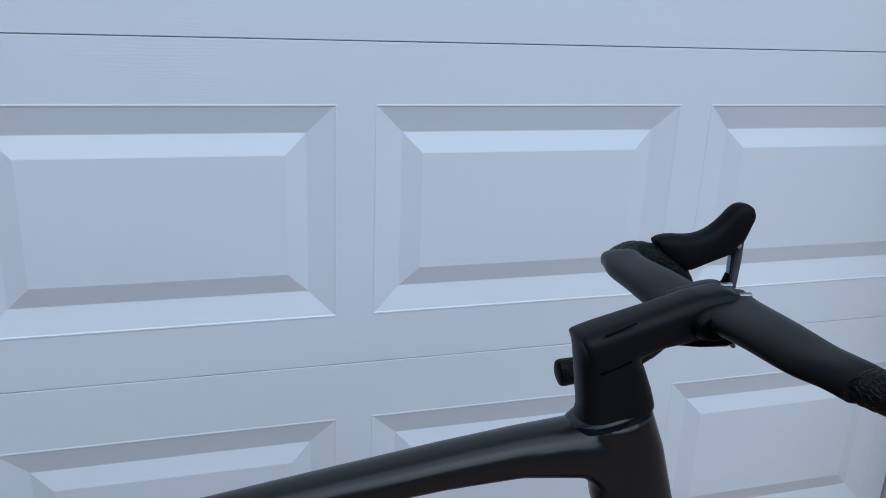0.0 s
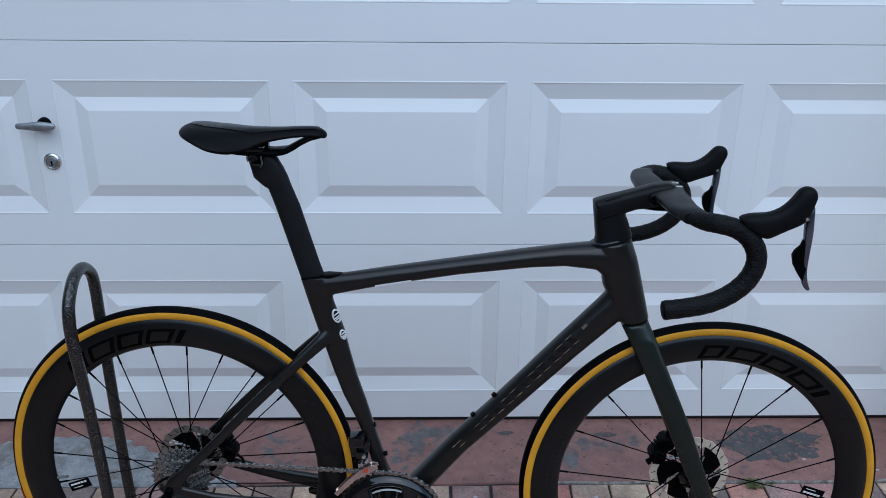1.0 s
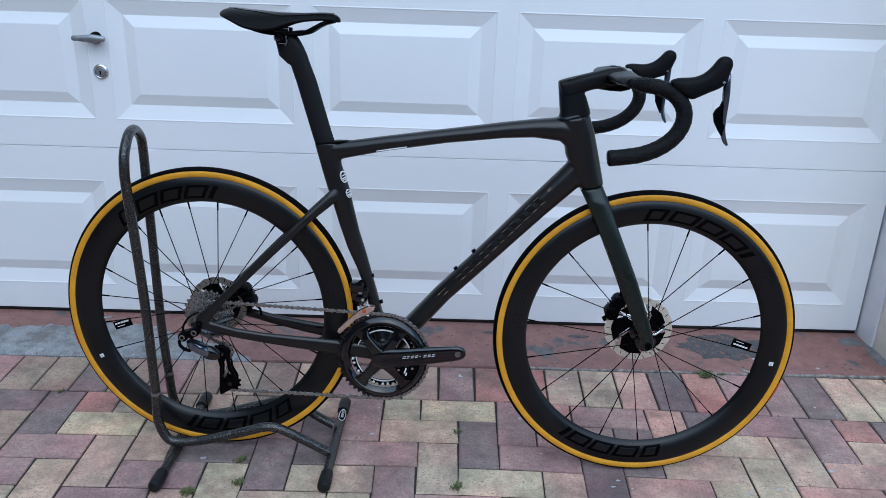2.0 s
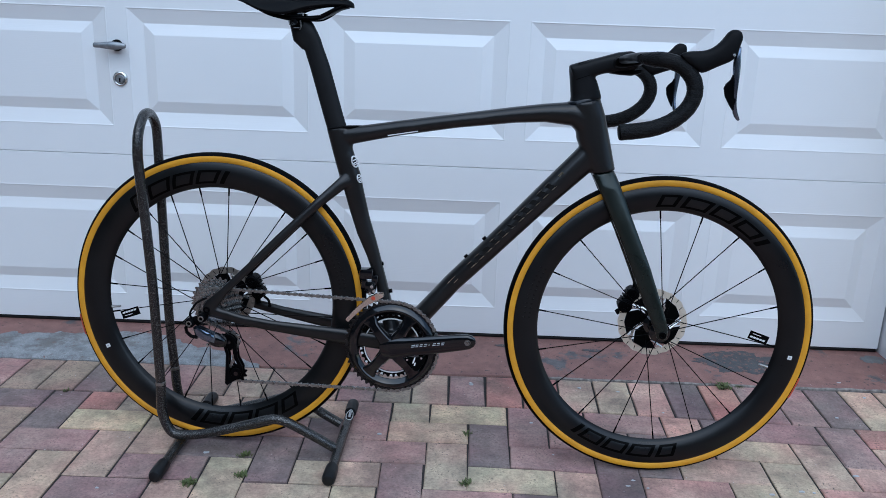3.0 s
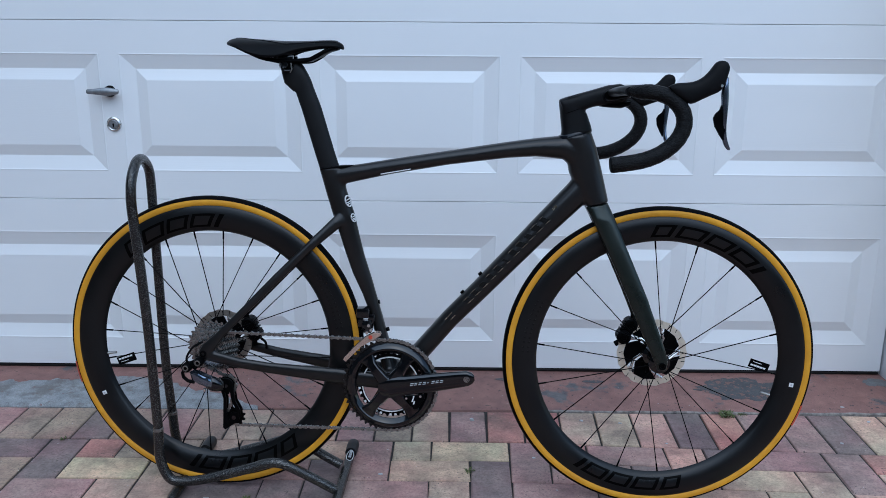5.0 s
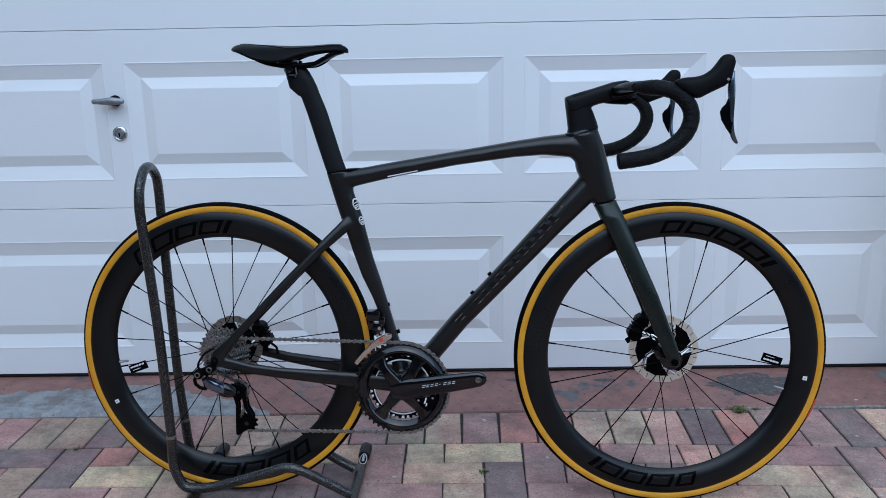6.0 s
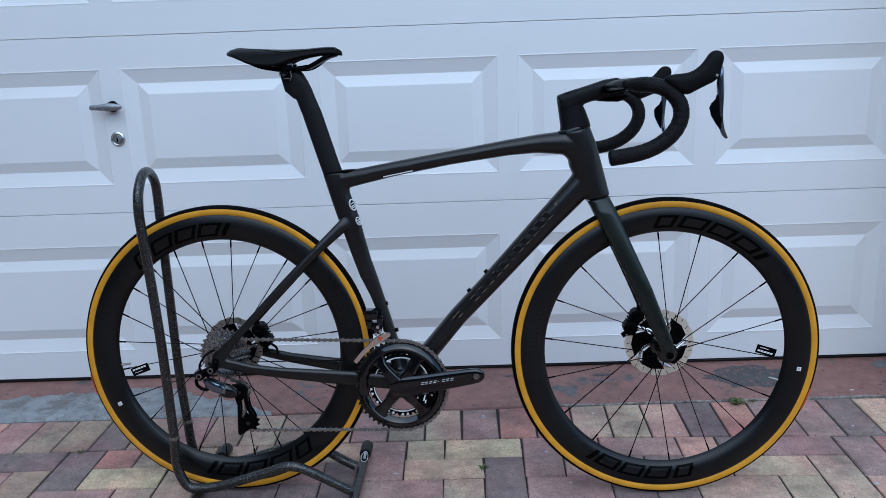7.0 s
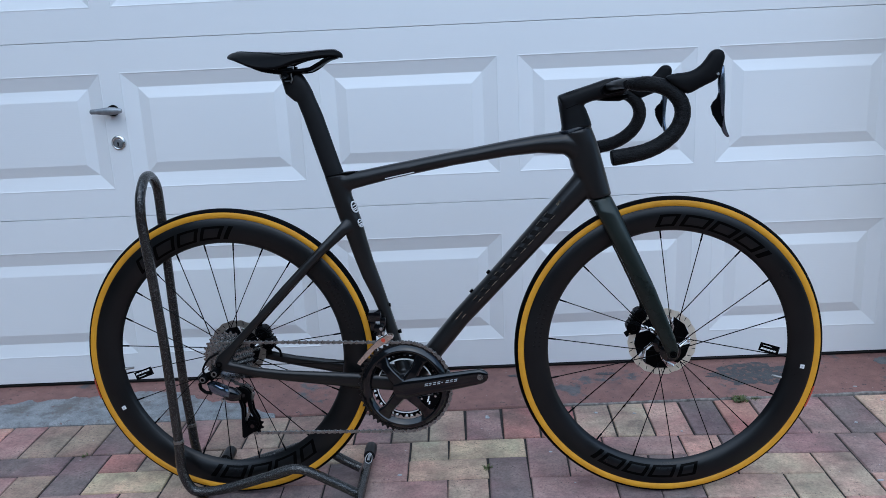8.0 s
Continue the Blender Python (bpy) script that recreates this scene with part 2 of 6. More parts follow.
DECAL = surface("gloss black decal", (0.0015, 0.0015, 0.0015), (0.0025, 0.0025, 0.0025), 20, 0.18, 0.0, 0.04, 0, spec=0.03)
# bronze that paints the glints on the down tube's foil lettering
SHEEN = surface("bronze foil glint", (0.16, 0.147, 0.115), (0.36, 0.33, 0.255), 90, 0.25, 0.85, 0.08, 0)
TREAD = surface("black tyre rubber", (0.0013, 0.0013, 0.0016), (0.0027, 0.0027, 0.0030), 60, 0.55, 0, 0.08, 0.3, 0.0004, 1200, spec=0.03)
AMBER = surface("amber tyre sidewall", (0.56, 0.245, 0.006), (0.69, 0.325, 0.010), 22, 0.65, 0, 0.08, 0.25, 0.0003, 1400)
TAPE = bar_tape()
RUBBER = surface("black hood rubber", (0.0032, 0.0033, 0.0038), (0.0050, 0.0051, 0.0057), 50, 0.5, 0, 0.06, 0.2, 0.0003, 700, spec=0.09)
COVER = surface("black saddle cover", (0.0019, 0.0019, 0.0023), (0.0032, 0.0032, 0.0037), 40, 0.42, 0, 0.06, 0.25, 0.0003, 900, spec=0.08)
GLOSS = surface("gloss black metal", (0.0016, 0.0016, 0.0022), (0.003, 0.003, 0.004), 25, 0.08, 0.0, 0.03, 0, coat=0.32, spec=0.40)
BLACK = surface("black plastic", (0.0013, 0.0013, 0.0016), (0.0025, 0.0025, 0.0028), 60, 0.35, 0, 0.1, 0.1, spec=0.03)
# the blue in the lever's base colour paints its highlight
LEVER = surface("dark polished lever metal", (0.11, 0.13, 0.17), (0.19, 0.22, 0.28), 30, 0.20, 0.95, 0.05, 0, coat=0.2)
# black plastic; the blue in its colour paints a sky reflection
HEADSET = surface("gloss black plastic with a blue reflection tint", (0.0030, 0.0036, 0.0060), (0.0050, 0.0060, 0.0095), 30, 0.20, 0.0, 0.05, 0, spec=0.35)
PANEL = surface("smooth black saddle panel", (0.0012, 0.0012, 0.0018), (0.002, 0.002, 0.003), 40, 0.30, 0, 0.05, 0.1, 0.0003, 900, spec=0.16)
FAINT = surface("faint dark rim print", (0.0055, 0.0055, 0.0055), (0.0075, 0.0075, 0.0075), 30, 0.35, 0.0, 0.05, 0, spec=0.2)
MACHINED = surface("bright machined alloy", (0.70, 0.70, 0.70), (0.82, 0.82, 0.81), 60, 0.45, 0.15, 0.05, 0)
TOOTH = surface("blackened steel", (0.012, 0.012, 0.012), (0.05, 0.05, 0.05), 200, 0.28, 0.9, 0.1, 0.1)
# dark metal, its base colour raised to paint a white-blue highlight
LINK = surface("polished dark metal with a blue highlight tint", (0.10, 0.125, 0.17), (0.20, 0.235, 0.30), 40, 0.16, 0.95, 0.04, 0, coat=0.4)
STEEL = surface("grey steel", (0.20, 0.195, 0.185), (0.33, 0.32, 0.30), 160, 0.32, 0.95, 0.1, 0.1)
SPROCKET = surface("dark steel sprocket", (0.10, 0.10, 0.10), (0.42, 0.42, 0.41), 260, 0.24, 0.95, 0.1, 0.1)
SILVER = surface("bright silver metal", (0.55, 0.55, 0.54), (0.70, 0.70, 0.68), 60, 0.25, 0.95, 0.08, 0)
ROTOR = surface("champagne brake track", (0.66, 0.585, 0.47), (0.80, 0.72, 0.59), 90, 0.42, 0.55, 0.08, 0.1)
# the same rotor metal, darkened for the shade behind the cassette
SHADED_ROTOR = surface("champagne brake track in shade", (0.20, 0.17, 0.145), (0.36, 0.315, 0.27), 90, 0.38, 0.7, 0.08, 0.1)
COPPER = surface("warm grey cage steel", (0.56, 0.45, 0.39), (0.78, 0.67, 0.60), 60, 0.20, 0.95, 0.06, 0)
RED = surface("red print", (0.42, 0.045, 0.02), (0.55, 0.075, 0.03), 60, 0.5, relief=0)
WHITE = surface("white print", (0.62, 0.62, 0.62), (0.72, 0.72, 0.72), 60, 0.5, relief=0)
GREY_PRINT = surface("light grey print", (0.36, 0.36, 0.37), (0.48, 0.48, 0.49), 60, 0.4, relief=0)
CHROME = surface("worn zinc", (0.19, 0.205, 0.22), (0.31, 0.325, 0.34), 70, 0.42, 0.7, 0.1, 0.2)
WEED = surface("green weed", (0.060, 0.078, 0.020), (0.115, 0.130, 0.042), 90, 0.7, relief=0.2)


# ---- shaping helpers ----
def part(name, bm, material, parent=None, label="", smooth=True, m=None):
    if parent is not None and parent.parent and parent.parent.parent:
        m = parent.matrix_basis @ (m if m is not None else Matrix())
        parent = parent.parent
    me = bpy.data.meshes.new(name)
    bmesh.ops.recalc_face_normals(bm, faces=bm.faces)
    bm.to_mesh(me)
    bm.free()
    me.materials.append(material)
    me.shade_smooth() if smooth else me.shade_flat()
    if smooth:
        me.set_sharp_from_angle(angle=radians(38))
    ob = new(name, me)
    ob.parent = parent
    if m is not None:
        ob.matrix_local = m
    if label:
        tagged(ob, label)
    return ob


def loft(bm, rings, cap=True, closed=False):
    made = [[bm.verts.new(p) for p in ring] for ring in rings]
    n = len(made[0])
    pairs = list(zip(made, made[1:])) + ([(made[-1], made[0])] if closed else [])
    for a, b in pairs:
        for i in range(n):
            bm.faces.new((a[i], a[(i + 1) % n], b[(i + 1) % n], b[i]))
    if cap and not closed:
        bm.faces.new(made[0])
        bm.faces.new(list(reversed(made[-1])))


def section(top, bottom, half, y=0.0, n=20, power=2.3):
    """An oval ring between two points of the side view, half as wide as told to each side of y."""
    t, b = Vector((top[0], 0, top[1])), Vector((bottom[0], 0, bottom[1]))
    c, a = (t + b) / 2, (t - b) / 2
    ring = []
    for i in range(n):
        w = 2 * math.pi * i / n
        cs, sn = math.cos(w), math.sin(w)
        u = math.copysign(abs(cs) ** (2 / power), cs)
        v = math.copysign(abs(sn) ** (2 / power), sn)
        p = c + a * u
        ring.append(Vector((p.x, y + half * v, p.z)))
    return ring


def blade(bm, stations, n=20, power=2.3):
    """Stations: top x z, bottom x z, half width, y."""
    loft(bm, [section((a, b), (c, d), h, y, n, power) for a, b, c, d, h, y in stations])


def smooth_line(points, steps=6):
    """A Catmull-Rom line through points."""
    pts = [Vector(p) for p in points]
    pts = [2 * pts[0] - pts[1]] + pts + [2 * pts[-1] - pts[-2]]
    out = []
    for i in range(1, len(pts) - 2):
        p0, p1, p2, p3 = pts[i - 1:i + 3]
        for s in range(steps):
            t = s / steps
            out.append(0.5 * (2 * p1 + (p2 - p0) * t + (2 * p0 - 5 * p1 + 4 * p2 - p3) * t * t + (3 * p1 - p0 - 3 * p2 + p3) * t ** 3))
    out.append(pts[-2])
    return out


def tube(bm, line, radius, n=12, flat=None, up=(0, 0, 1)):
    """Sweeps a ring along a line. radius: a number or one for each point; flat: (across, high) factors for each point."""
    rings = []
    line = [Vector(p) for p in line]
    side = None
    for i, p in enumerate(line):
        d = (line[min(i + 1, len(line) - 1)] - line[max(i - 1, 0)]).normalized()
        if side is None:
            ref = Vector(up) if abs(d.dot(Vector(up))) < 0.95 else Vector((1, 0, 0))
            side = d.cross(ref).normalized()
        side = (side - d * side.dot(d)).normalized()
        over = side.cross(d)
        r = radius[i] if isinstance(radius, (list, tuple)) else radius
        fa, fb = flat[i] if flat else (1, 1)
        rings.append([p + (side * math.cos(w) * fa + over * math.sin(w) * fb) * r for w in (2 * math.pi * k / n for k in range(n))])
    loft(bm, rings)


def lathe(bm, profile, n=96, closed=False):
    """Turns (radius, y) pairs round the y axis."""
    rings = []
    for k in range(n):
        w = 2 * math.pi * k / n
        rings.append([Vector((r * math.cos(w), y, r * math.sin(w))) for r, y in profile])
    made = [[bm.verts.new(p) for p in ring] for ring in rings]
    m = len(profile)
    for k in range(n):
        a, b = made[k], made[(k + 1) % n]
        for i in range(m if closed else m - 1):
            j = (i + 1) % m
            bm.faces.new((a[i], a[j], b[j], b[i]))


def slab(bm, outline, y0, y1, holes=()):
    """A flat piece: an outline in x, z between two y, with its rim slightly broken."""
    inset = min(0.0008, abs(y1 - y0) * 0.25)
    c = sum((Vector((x, 0, z)) for x, z in outline), Vector()) / len(outline)
    def ring(y, k):
        out = []
        for x, z in outline:
            v = Vector((x, 0, z)) - c
            v = v * (1 - (inset * k / max(v.length, 1e-5)))
            out.append(Vector((c.x + v.x, y, c.z + v.z)))
        return out
    s = 1 if y1 > y0 else -1
    loft(bm, [ring(y0, 1), ring(y0 + s * inset, 0), ring(y1 - s * inset, 0), ring(y1, 1)])


def rod(bm, a, b, r, n=12):
    tube(bm, [a, b], r, n)


def box(bm, x0, x1, y0, y1, z0, z1, bevel=0.0):
    r = bmesh.ops.create_cube(bm, size=1, matrix=Matrix.LocRotScale(((x0 + x1) / 2, (y0 + y1) / 2, (z0 + z1) / 2), None, (x1 - x0, y1 - y0, z1 - z0)))
    if bevel:
        edges = list({e for v in r["verts"] for e in v.link_edges})
        bmesh.ops.bevel(bm, geom=edges, offset=bevel, segments=2, affect="EDGES", profile=0.6)


def teeth_ring(bm, count, r_in, r_root, r_tip, y0, y1):
    """A toothed ring."""
    n = count * 4
    outer = []
    for k in range(n):
        r = (r_root, r_tip * 0.985, r_tip, r_root)[k % 4] if k % 4 else r_root
        w = 2 * math.pi * (k + (0.15 if k % 4 == 1 else -0.15 if k % 4 == 3 else 0)) / n
        outer.append((r * math.cos(w), r * math.sin(w)))
    rings = []
    for k in range(n):
        x, z = outer[k]
        w = 2 * math.pi * k / n
        xi, zi = r_in * math.cos(w), r_in * math.sin(w)
        rings.append([Vector((xi, y0, zi)), Vector((x, y0, z)), Vector((x, y1, z)), Vector((xi, y1, zi))])
    loft(bm, rings, closed=True)


def blend(ob, voxel, rounds, factor=0.5):
    """Melts the joined tubes of a moulded shell into one skin."""
    r = ob.modifiers.new("melt", "REMESH")
    r.mode, r.voxel_size, r.use_smooth_shade = "VOXEL", voxel, True
    s = ob.modifiers.new("fair", "SMOOTH")
    s.factor, s.iterations = factor, rounds
    return ob


def thing(name, label, category, m=None, group="", kind=""):
    ob = new(name)
    ob.empty_display_size = 0.05
    if m is not None:
        ob.matrix_world = m
    return tagged(ob, label, category, group, kind)


# ---- the garage door and the house round it ----
DOOR = pose(0, 0.6778, 0, 0, 0, 3.494)       # x along the door, y into the house
LEFT_END, RIGHT_END = -3.03, 1.842
PITCH, GAP, FIRST = 0.5765, 0.058, -0.4585
JOINTS = (0.017, 0.545, 1.060, 1.573, 2.085)


def door_section(parent, z0, z1, panel_low, panel_high):
    """One hinged section: stiles and rails as a frame, with the pressed panels set into it."""
    cols = [FIRST + PITCH * k for k in range(-4, 4)]
    xs = [LEFT_END] + [v for c in cols for v in (c, c + PITCH - GAP)] + [RIGHT_END]
    zs = [z0 + 0.0015, panel_low, panel_high, z1 - 0.0015]
    bm = bmesh.new()
    grid = {}
    for i, x in enumerate(xs):
        for j, z in enumerate(zs):
            grid[i, j] = bm.verts.new((x, 0, z))
    for i in range(len(xs) - 1):
        for j in range(3):
            if j == 1 and i % 2 == 1:
                continue
            bm.faces.new((grid[i, j], grid[i + 1, j], grid[i + 1, j + 1], grid[i, j + 1]))
    # rolled top and bottom lips, and the turned-in ends
    for j, s in ((0, -1), (3, 1)):
        lip = [[bm.verts.new((x, y, zs[j] + s * dz)) for x in (xs[0], xs[-1])] for y, dz in ((0.0008, 0.0005), (0.0050, 0.00140), (0.045, 0.00145))]
        row = [grid[i, j] for i in range(len(xs))]
        bm.faces.new(row + [lip[0][1], lip[0][0]])
        for a, b in zip(lip, lip[1:]):
            bm.faces.new((a[0], a[1], b[1], b[0]))
    for i in (0, len(xs) - 1):
        col = [grid[i, j] for j in range(4)]
        back = [bm.verts.new((xs[i], 0.045, z)) for z in (zs[3], zs[0])]
        bm.faces.new(col + back)
    body = part("section", bm, DOOR_WHITE, parent, smooth=False)
    for c in cols:
        bm = bmesh.new()
        x0, x1 = c, c + PITCH - GAP
        rings = []
        for inset, y in ((0, 0), (0.0016, -0.0006), (0.0032, -0.0006), (0.0050, 0.0008), (0.0425, 0.0106), (0.0445, 0.0109), (0.0745, 0.0020), (0.0765, 0.0015)):
            side = inset * (0.5 if 0 < inset < 0.004 else 1.0)
            rings.append([Vector((x0 + side, y, panel_low + inset)), Vector((x1 - side, y, panel_low + inset)),
                          Vector((x1 - side, y, panel_high - inset)), Vector((x0 + side, y, panel_high - inset))])
        made = [[bm.verts.new(p) for p in r] for r in rings]
        for a, b in zip(made, made[1:]):
            for k in range(4):
                bm.faces.new((a[k], a[(k + 1) % 4], b[(k + 1) % 4], b[k]))
        bm.faces.new(made[-1])
        part("raised_panel", bm, DOOR_WHITE, body, smooth=False)
    return body


door = thing("door_1", "closed white sectional garage door with raised wood-grain panels", "garage door", DOOR, kind="structure")
PANELS = ((0.103, 0.4450), (0.629, 0.9692), (1.150, 1.480), (1.660, 1.990))
for (z0, z1), (lo, hi) in zip(zip(JOINTS, JOINTS[1:]), PANELS):
    door_section(door, z0, z1, lo, hi)
bm = bmesh.new()
tube(bm, [(LEFT_END, 0.012, 0.009), (RIGHT_END, 0.012, 0.009)], 0.0065, 10)
box(bm, LEFT_END, RIGHT_END, 0.008, 0.02, 0.003, 0.03)
part("bottom_seal", bm, SEAL, door, "black rubber bottom seal")
# black sheet added behind the sections, standing in for the joints' shade
bm = bmesh.new()
box(bm, LEFT_END, RIGHT_END, 0.05, 0.06, 0.0, 2.1)
part("backing", bm, SEAL, door, "unseen black sheet added to darken the joints")


def lock_and_handle():
    at_handle, at_lock = pose(-0.4901, 0, 0.8615), pose(-0.4870, 0, 0.7668)
    bm = bmesh.new()
    rings = []
    for x, hz, hy in ((-0.056, 0.0050, 0.004), (-0.053, 0.0072, 0.005), (-0.038, 0.0078, 0.006), (-0.018, 0.0102, 0.0075), (0.000, 0.0120, 0.008), (0.014, 0.0108, 0.0075), (0.026, 0.0086, 0.006), (0.033, 0.0072, 0.005), (0.036, 0.0045, 0.004)):
        rings.append([Vector((x, -0.030 + hy * math.cos(w), hz * math.sin(w))) for w in (2 * math.pi * k / 14 for k in range(14))])
    loft(bm, rings)
    h = part("door_handle", bm, CHROME, door, "worn zinc T-handle", m=at_handle)
    bm = bmesh.new()
    lathe(bm, [(0.0, -0.014), (0.012, -0.014), (0.0155, -0.010), (0.0165, 0.0005), (0.0, 0.0005)], 28)
    part("rose", bm, BLACK, h, "dark round base plate")
    bm = bmesh.new()
    rod(bm, (0, -0.010, 0), (0, -0.028, 0), 0.0075, 14)
    part("handle_shaft", bm, CHROME, h)
    bm = bmesh.new()
    lathe(bm, [(0.0, -0.004), (0.0135, -0.0045), (0.0145, -0.0062), (0.0165, -0.0068), (0.0180, -0.0050), (0.0205, -0.0040), (0.0218, -0.001), (0.0218, 0.0006), (0.0, 0.0006)], 40)
    k = part("door_lock", bm, SILVER, door, "round chrome cylinder lock", m=at_lock)
    bm = bmesh.new()
    lathe(bm, [(0.0, -0.0082), (0.0110, -0.0082), (0.0120, -0.0072), (0.0120, -0.003), (0.0, -0.003)], 28)
    part("lock_cylinder", bm, CHROME, k)
    bm = bmesh.new()
    slab(bm, [(-0.0019, -0.0088), (0.0019, -0.0088), (0.0019, -0.002), (0.0033, 0.0012), (0, 0.0036), (-0.0033, 0.0012), (-0.0019, -0.002)], -0.0086, -0.0078)
    part("keyhole", bm, BLACK, k)


lock_and_handle()


def wall(name, x0, x1, y0, y1, z0, z1, material, label, bevel=0.006):
    bm = bmesh.new()
    box(bm, x0, x1, y0, y1, z0, z1, bevel)
    ob = part(name, bm, material, None)
    ob.matrix_world = DOOR
    return tagged(ob, label, "wall", kind="structure")


# the opening's right side: a painted jamb, then the stuccoed wall that comes forward
tagged(wall("trim_right", RIGHT_END + 0.006, RIGHT_END + 0.05, -0.09, 0.05, 0, 2.1, TRIM, "white painted jamb beside the garage door", 0.003), category="trim")
wall("wall_right", RIGHT_END + 0.011, RIGHT_END + 2.6, -0.34, -0.092, 0, 2.65, STUCCO, "cream stucco wall beside the garage opening")
wall("wall_right_back", RIGHT_END + 0.051, RIGHT_END + 2.6, -0.09, 0.3, 0, 2.65, STUCCO, "plain wall behind the jamb")
# unseen upper wall, left wall and roof, added to block light behind the door
wall("wall_above", LEFT_END - 0.3, RIGHT_END + 0.05, -0.092, 0.3, 2.102, 2.65, STUCCO, "unseen cream stucco wall above the door, added to block sky light")
wall("wall_left", LEFT_END - 2.5, LEFT_END - 0.006, -0.092, 0.3, 0, 2.1, STUCCO, "cream stucco wall beside the garage opening")
bm = bmesh.new()
box(bm, LEFT_END - 3.0, RIGHT_END + 3.0, -0.10, 5.0, 2.652, 2.75, 0.01)
roof = part("roof", bm, TRIM, None)
roof.matrix_world = DOOR
tagged(roof, "unseen plain flat roof, added to block sky light", "roof", kind="structure")

# unseen plain walls added to close the yard, beside and far behind the camera
YARD = surface("plain far wall", (0.075, 0.080, 0.070), (0.115, 0.115, 0.10), 1.5, 0.9, relief=0.3, depth=0.01)
# added to block light from the left, so the door dims there
wall("wall_side", LEFT_END - 0.35, LEFT_END - 0.1, -6.5, -0.095, 0, 4.3, YARD, "unseen plain dull wall, added to shade the door's left", 0.02)
# added to cover the low bright sky in reflections
wall("wall_opposite", -14.0, 16.0, -9.3, -9.0, 0, 3.4, YARD, "unseen plain dull wall, added to darken reflections", 0.02)

# ---- the ground ----
bm = bmesh.new()
bmesh.ops.create_grid(bm, x_segments=1, y_segments=1, size=300, matrix=pose(0, 0, -0.0042))
ground = part("ground", bm, SAND, None, smooth=False)
tagged(ground, "dark sandy bed under the brick driveway", "ground", kind="structure")


def lip(k):
    return noise.noise(Vector((k * 3.1, 0.3, 0))) * 0.006 + noise.noise(Vector((k * 17.0, 2.3, 0))) * 0.004


def apron(name, x0, x1, y_near, material, label, z, wobble=1.0):
    """A slab in front of the door with a crumbled front edge."""
    bm = bmesh.new()
    n = int((x1 - x0) / 0.02)
    rings = []
    for k in range(n + 1):
        x = x0 + (x1 - x0) * k / n
        y = y_near + lip(x) * wobble
        rings.append([Vector((x, 0.05, -0.03)), Vector((x, 0.05, z)), Vector((x, y + 0.012, z)), Vector((x, y + 0.003, z - 0.003)), Vector((x, y, z - 0.009)), Vector((x, y + 0.002, -0.03))])
    loft(bm, rings)
    ob = part(name, bm, material, None)
    ob.matrix_world = DOOR
    return tagged(ob, label, "concrete strip", kind="structure")


apron("apron_strip", LEFT_END - 0.3, RIGHT_END + 0.3, -0.2735, APRON, "worn terracotta painted concrete strip before the garage door", 0.004)


def cement():
    """A grey skim of cement over part of the strip, with an uneven outline."""
    bm = bmesh.new()
    n = 240
    rows = []
    for k in range(n + 1):
        x = -2.2 + 2.16 * k / n
        fade = min(1.0, (n - k) / 37.0)
        far = -0.085 - 0.05 * min(max((-0.62 - x) / 0.3, 0.0), 1.0) - 0.19 * (1 - fade) + 0.05 * noise.noise(Vector((x * 5, 1, 0))) + 0.03 * noise.noise(Vector((x * 21, 4, 0))) + 0.016 * noise.noise(Vector((x * 67, 9, 0)))
        near = -0.2785 + lip(x)
        far = max(far, near + 0.004)
        rows.append([Vector((x, far + 0.008, 0.0035)), Vector((x, far, 0.0072)), Vector((x, (far + near) / 2, 0.0082)), Vector((x, near + 0.006, 0.0078)), Vector((x, near - 0.003, 0.001)), Vector((x, near, -0.03)), Vector((x, far, -0.01))])
    loft(bm, rows)
    ob = part("cement_patch", bm, CEMENT, None)
    ob.matrix_world = DOOR
    tagged(ob, "grey cement skim over the terracotta strip", "concrete patch", kind="structure")


cement()


def patch(name, cx, cy, rx, ry, seed, material, label):
    """A thin worn spot with a ragged outline, lying on the strip."""
    bm = bmesh.new()
    rings = [[], [], []]
    for k in range(72):
        w = 2 * math.pi * k / 72
        d = Vector((math.cos(w), math.sin(w), seed))
        r = 1 + 0.34 * noise.noise(d * 1.6) + 0.22 * noise.noise(d * 5.0) + 0.10 * noise.noise(d * 14.0)
        for ring, q, z in zip(rings, (1.0, 0.985, 0.3), (0.0030, 0.0050, 0.0054)):
            ring.append(Vector((cx + rx * r * q * math.cos(w), min(cy + ry * r * q * math.sin(w), -0.004), z)))
    loft(bm, rings)
    ob = part(name, bm, material, None)
    ob.matrix_world = DOOR
    return tagged(ob, label, "concrete patch", kind="structure")


patch("bare_patch", 1.385, -0.115, 0.135, 0.075, 1.3, BARE, "dark bare concrete where the terracotta paint is gone")
patch("bare_patch", 0.660, -0.060, 0.022, 0.008, 4.1, BARE, "small dark chip in the terracotta paint")
patch("bare_patch", 0.940, -0.070, 0.030, 0.012, 7.7, BARE, "small dark chip in the terracotta paint")
patch("cement_patch", 1.800, -0.055, 0.040, 0.030, 2.2, DUST, "grey cement dust worn along the jamb")
patch("cement_patch", 1.838, -0.160, 0.016, 0.085, 9.1, DUST, "grey cement dust worn along the jamb")


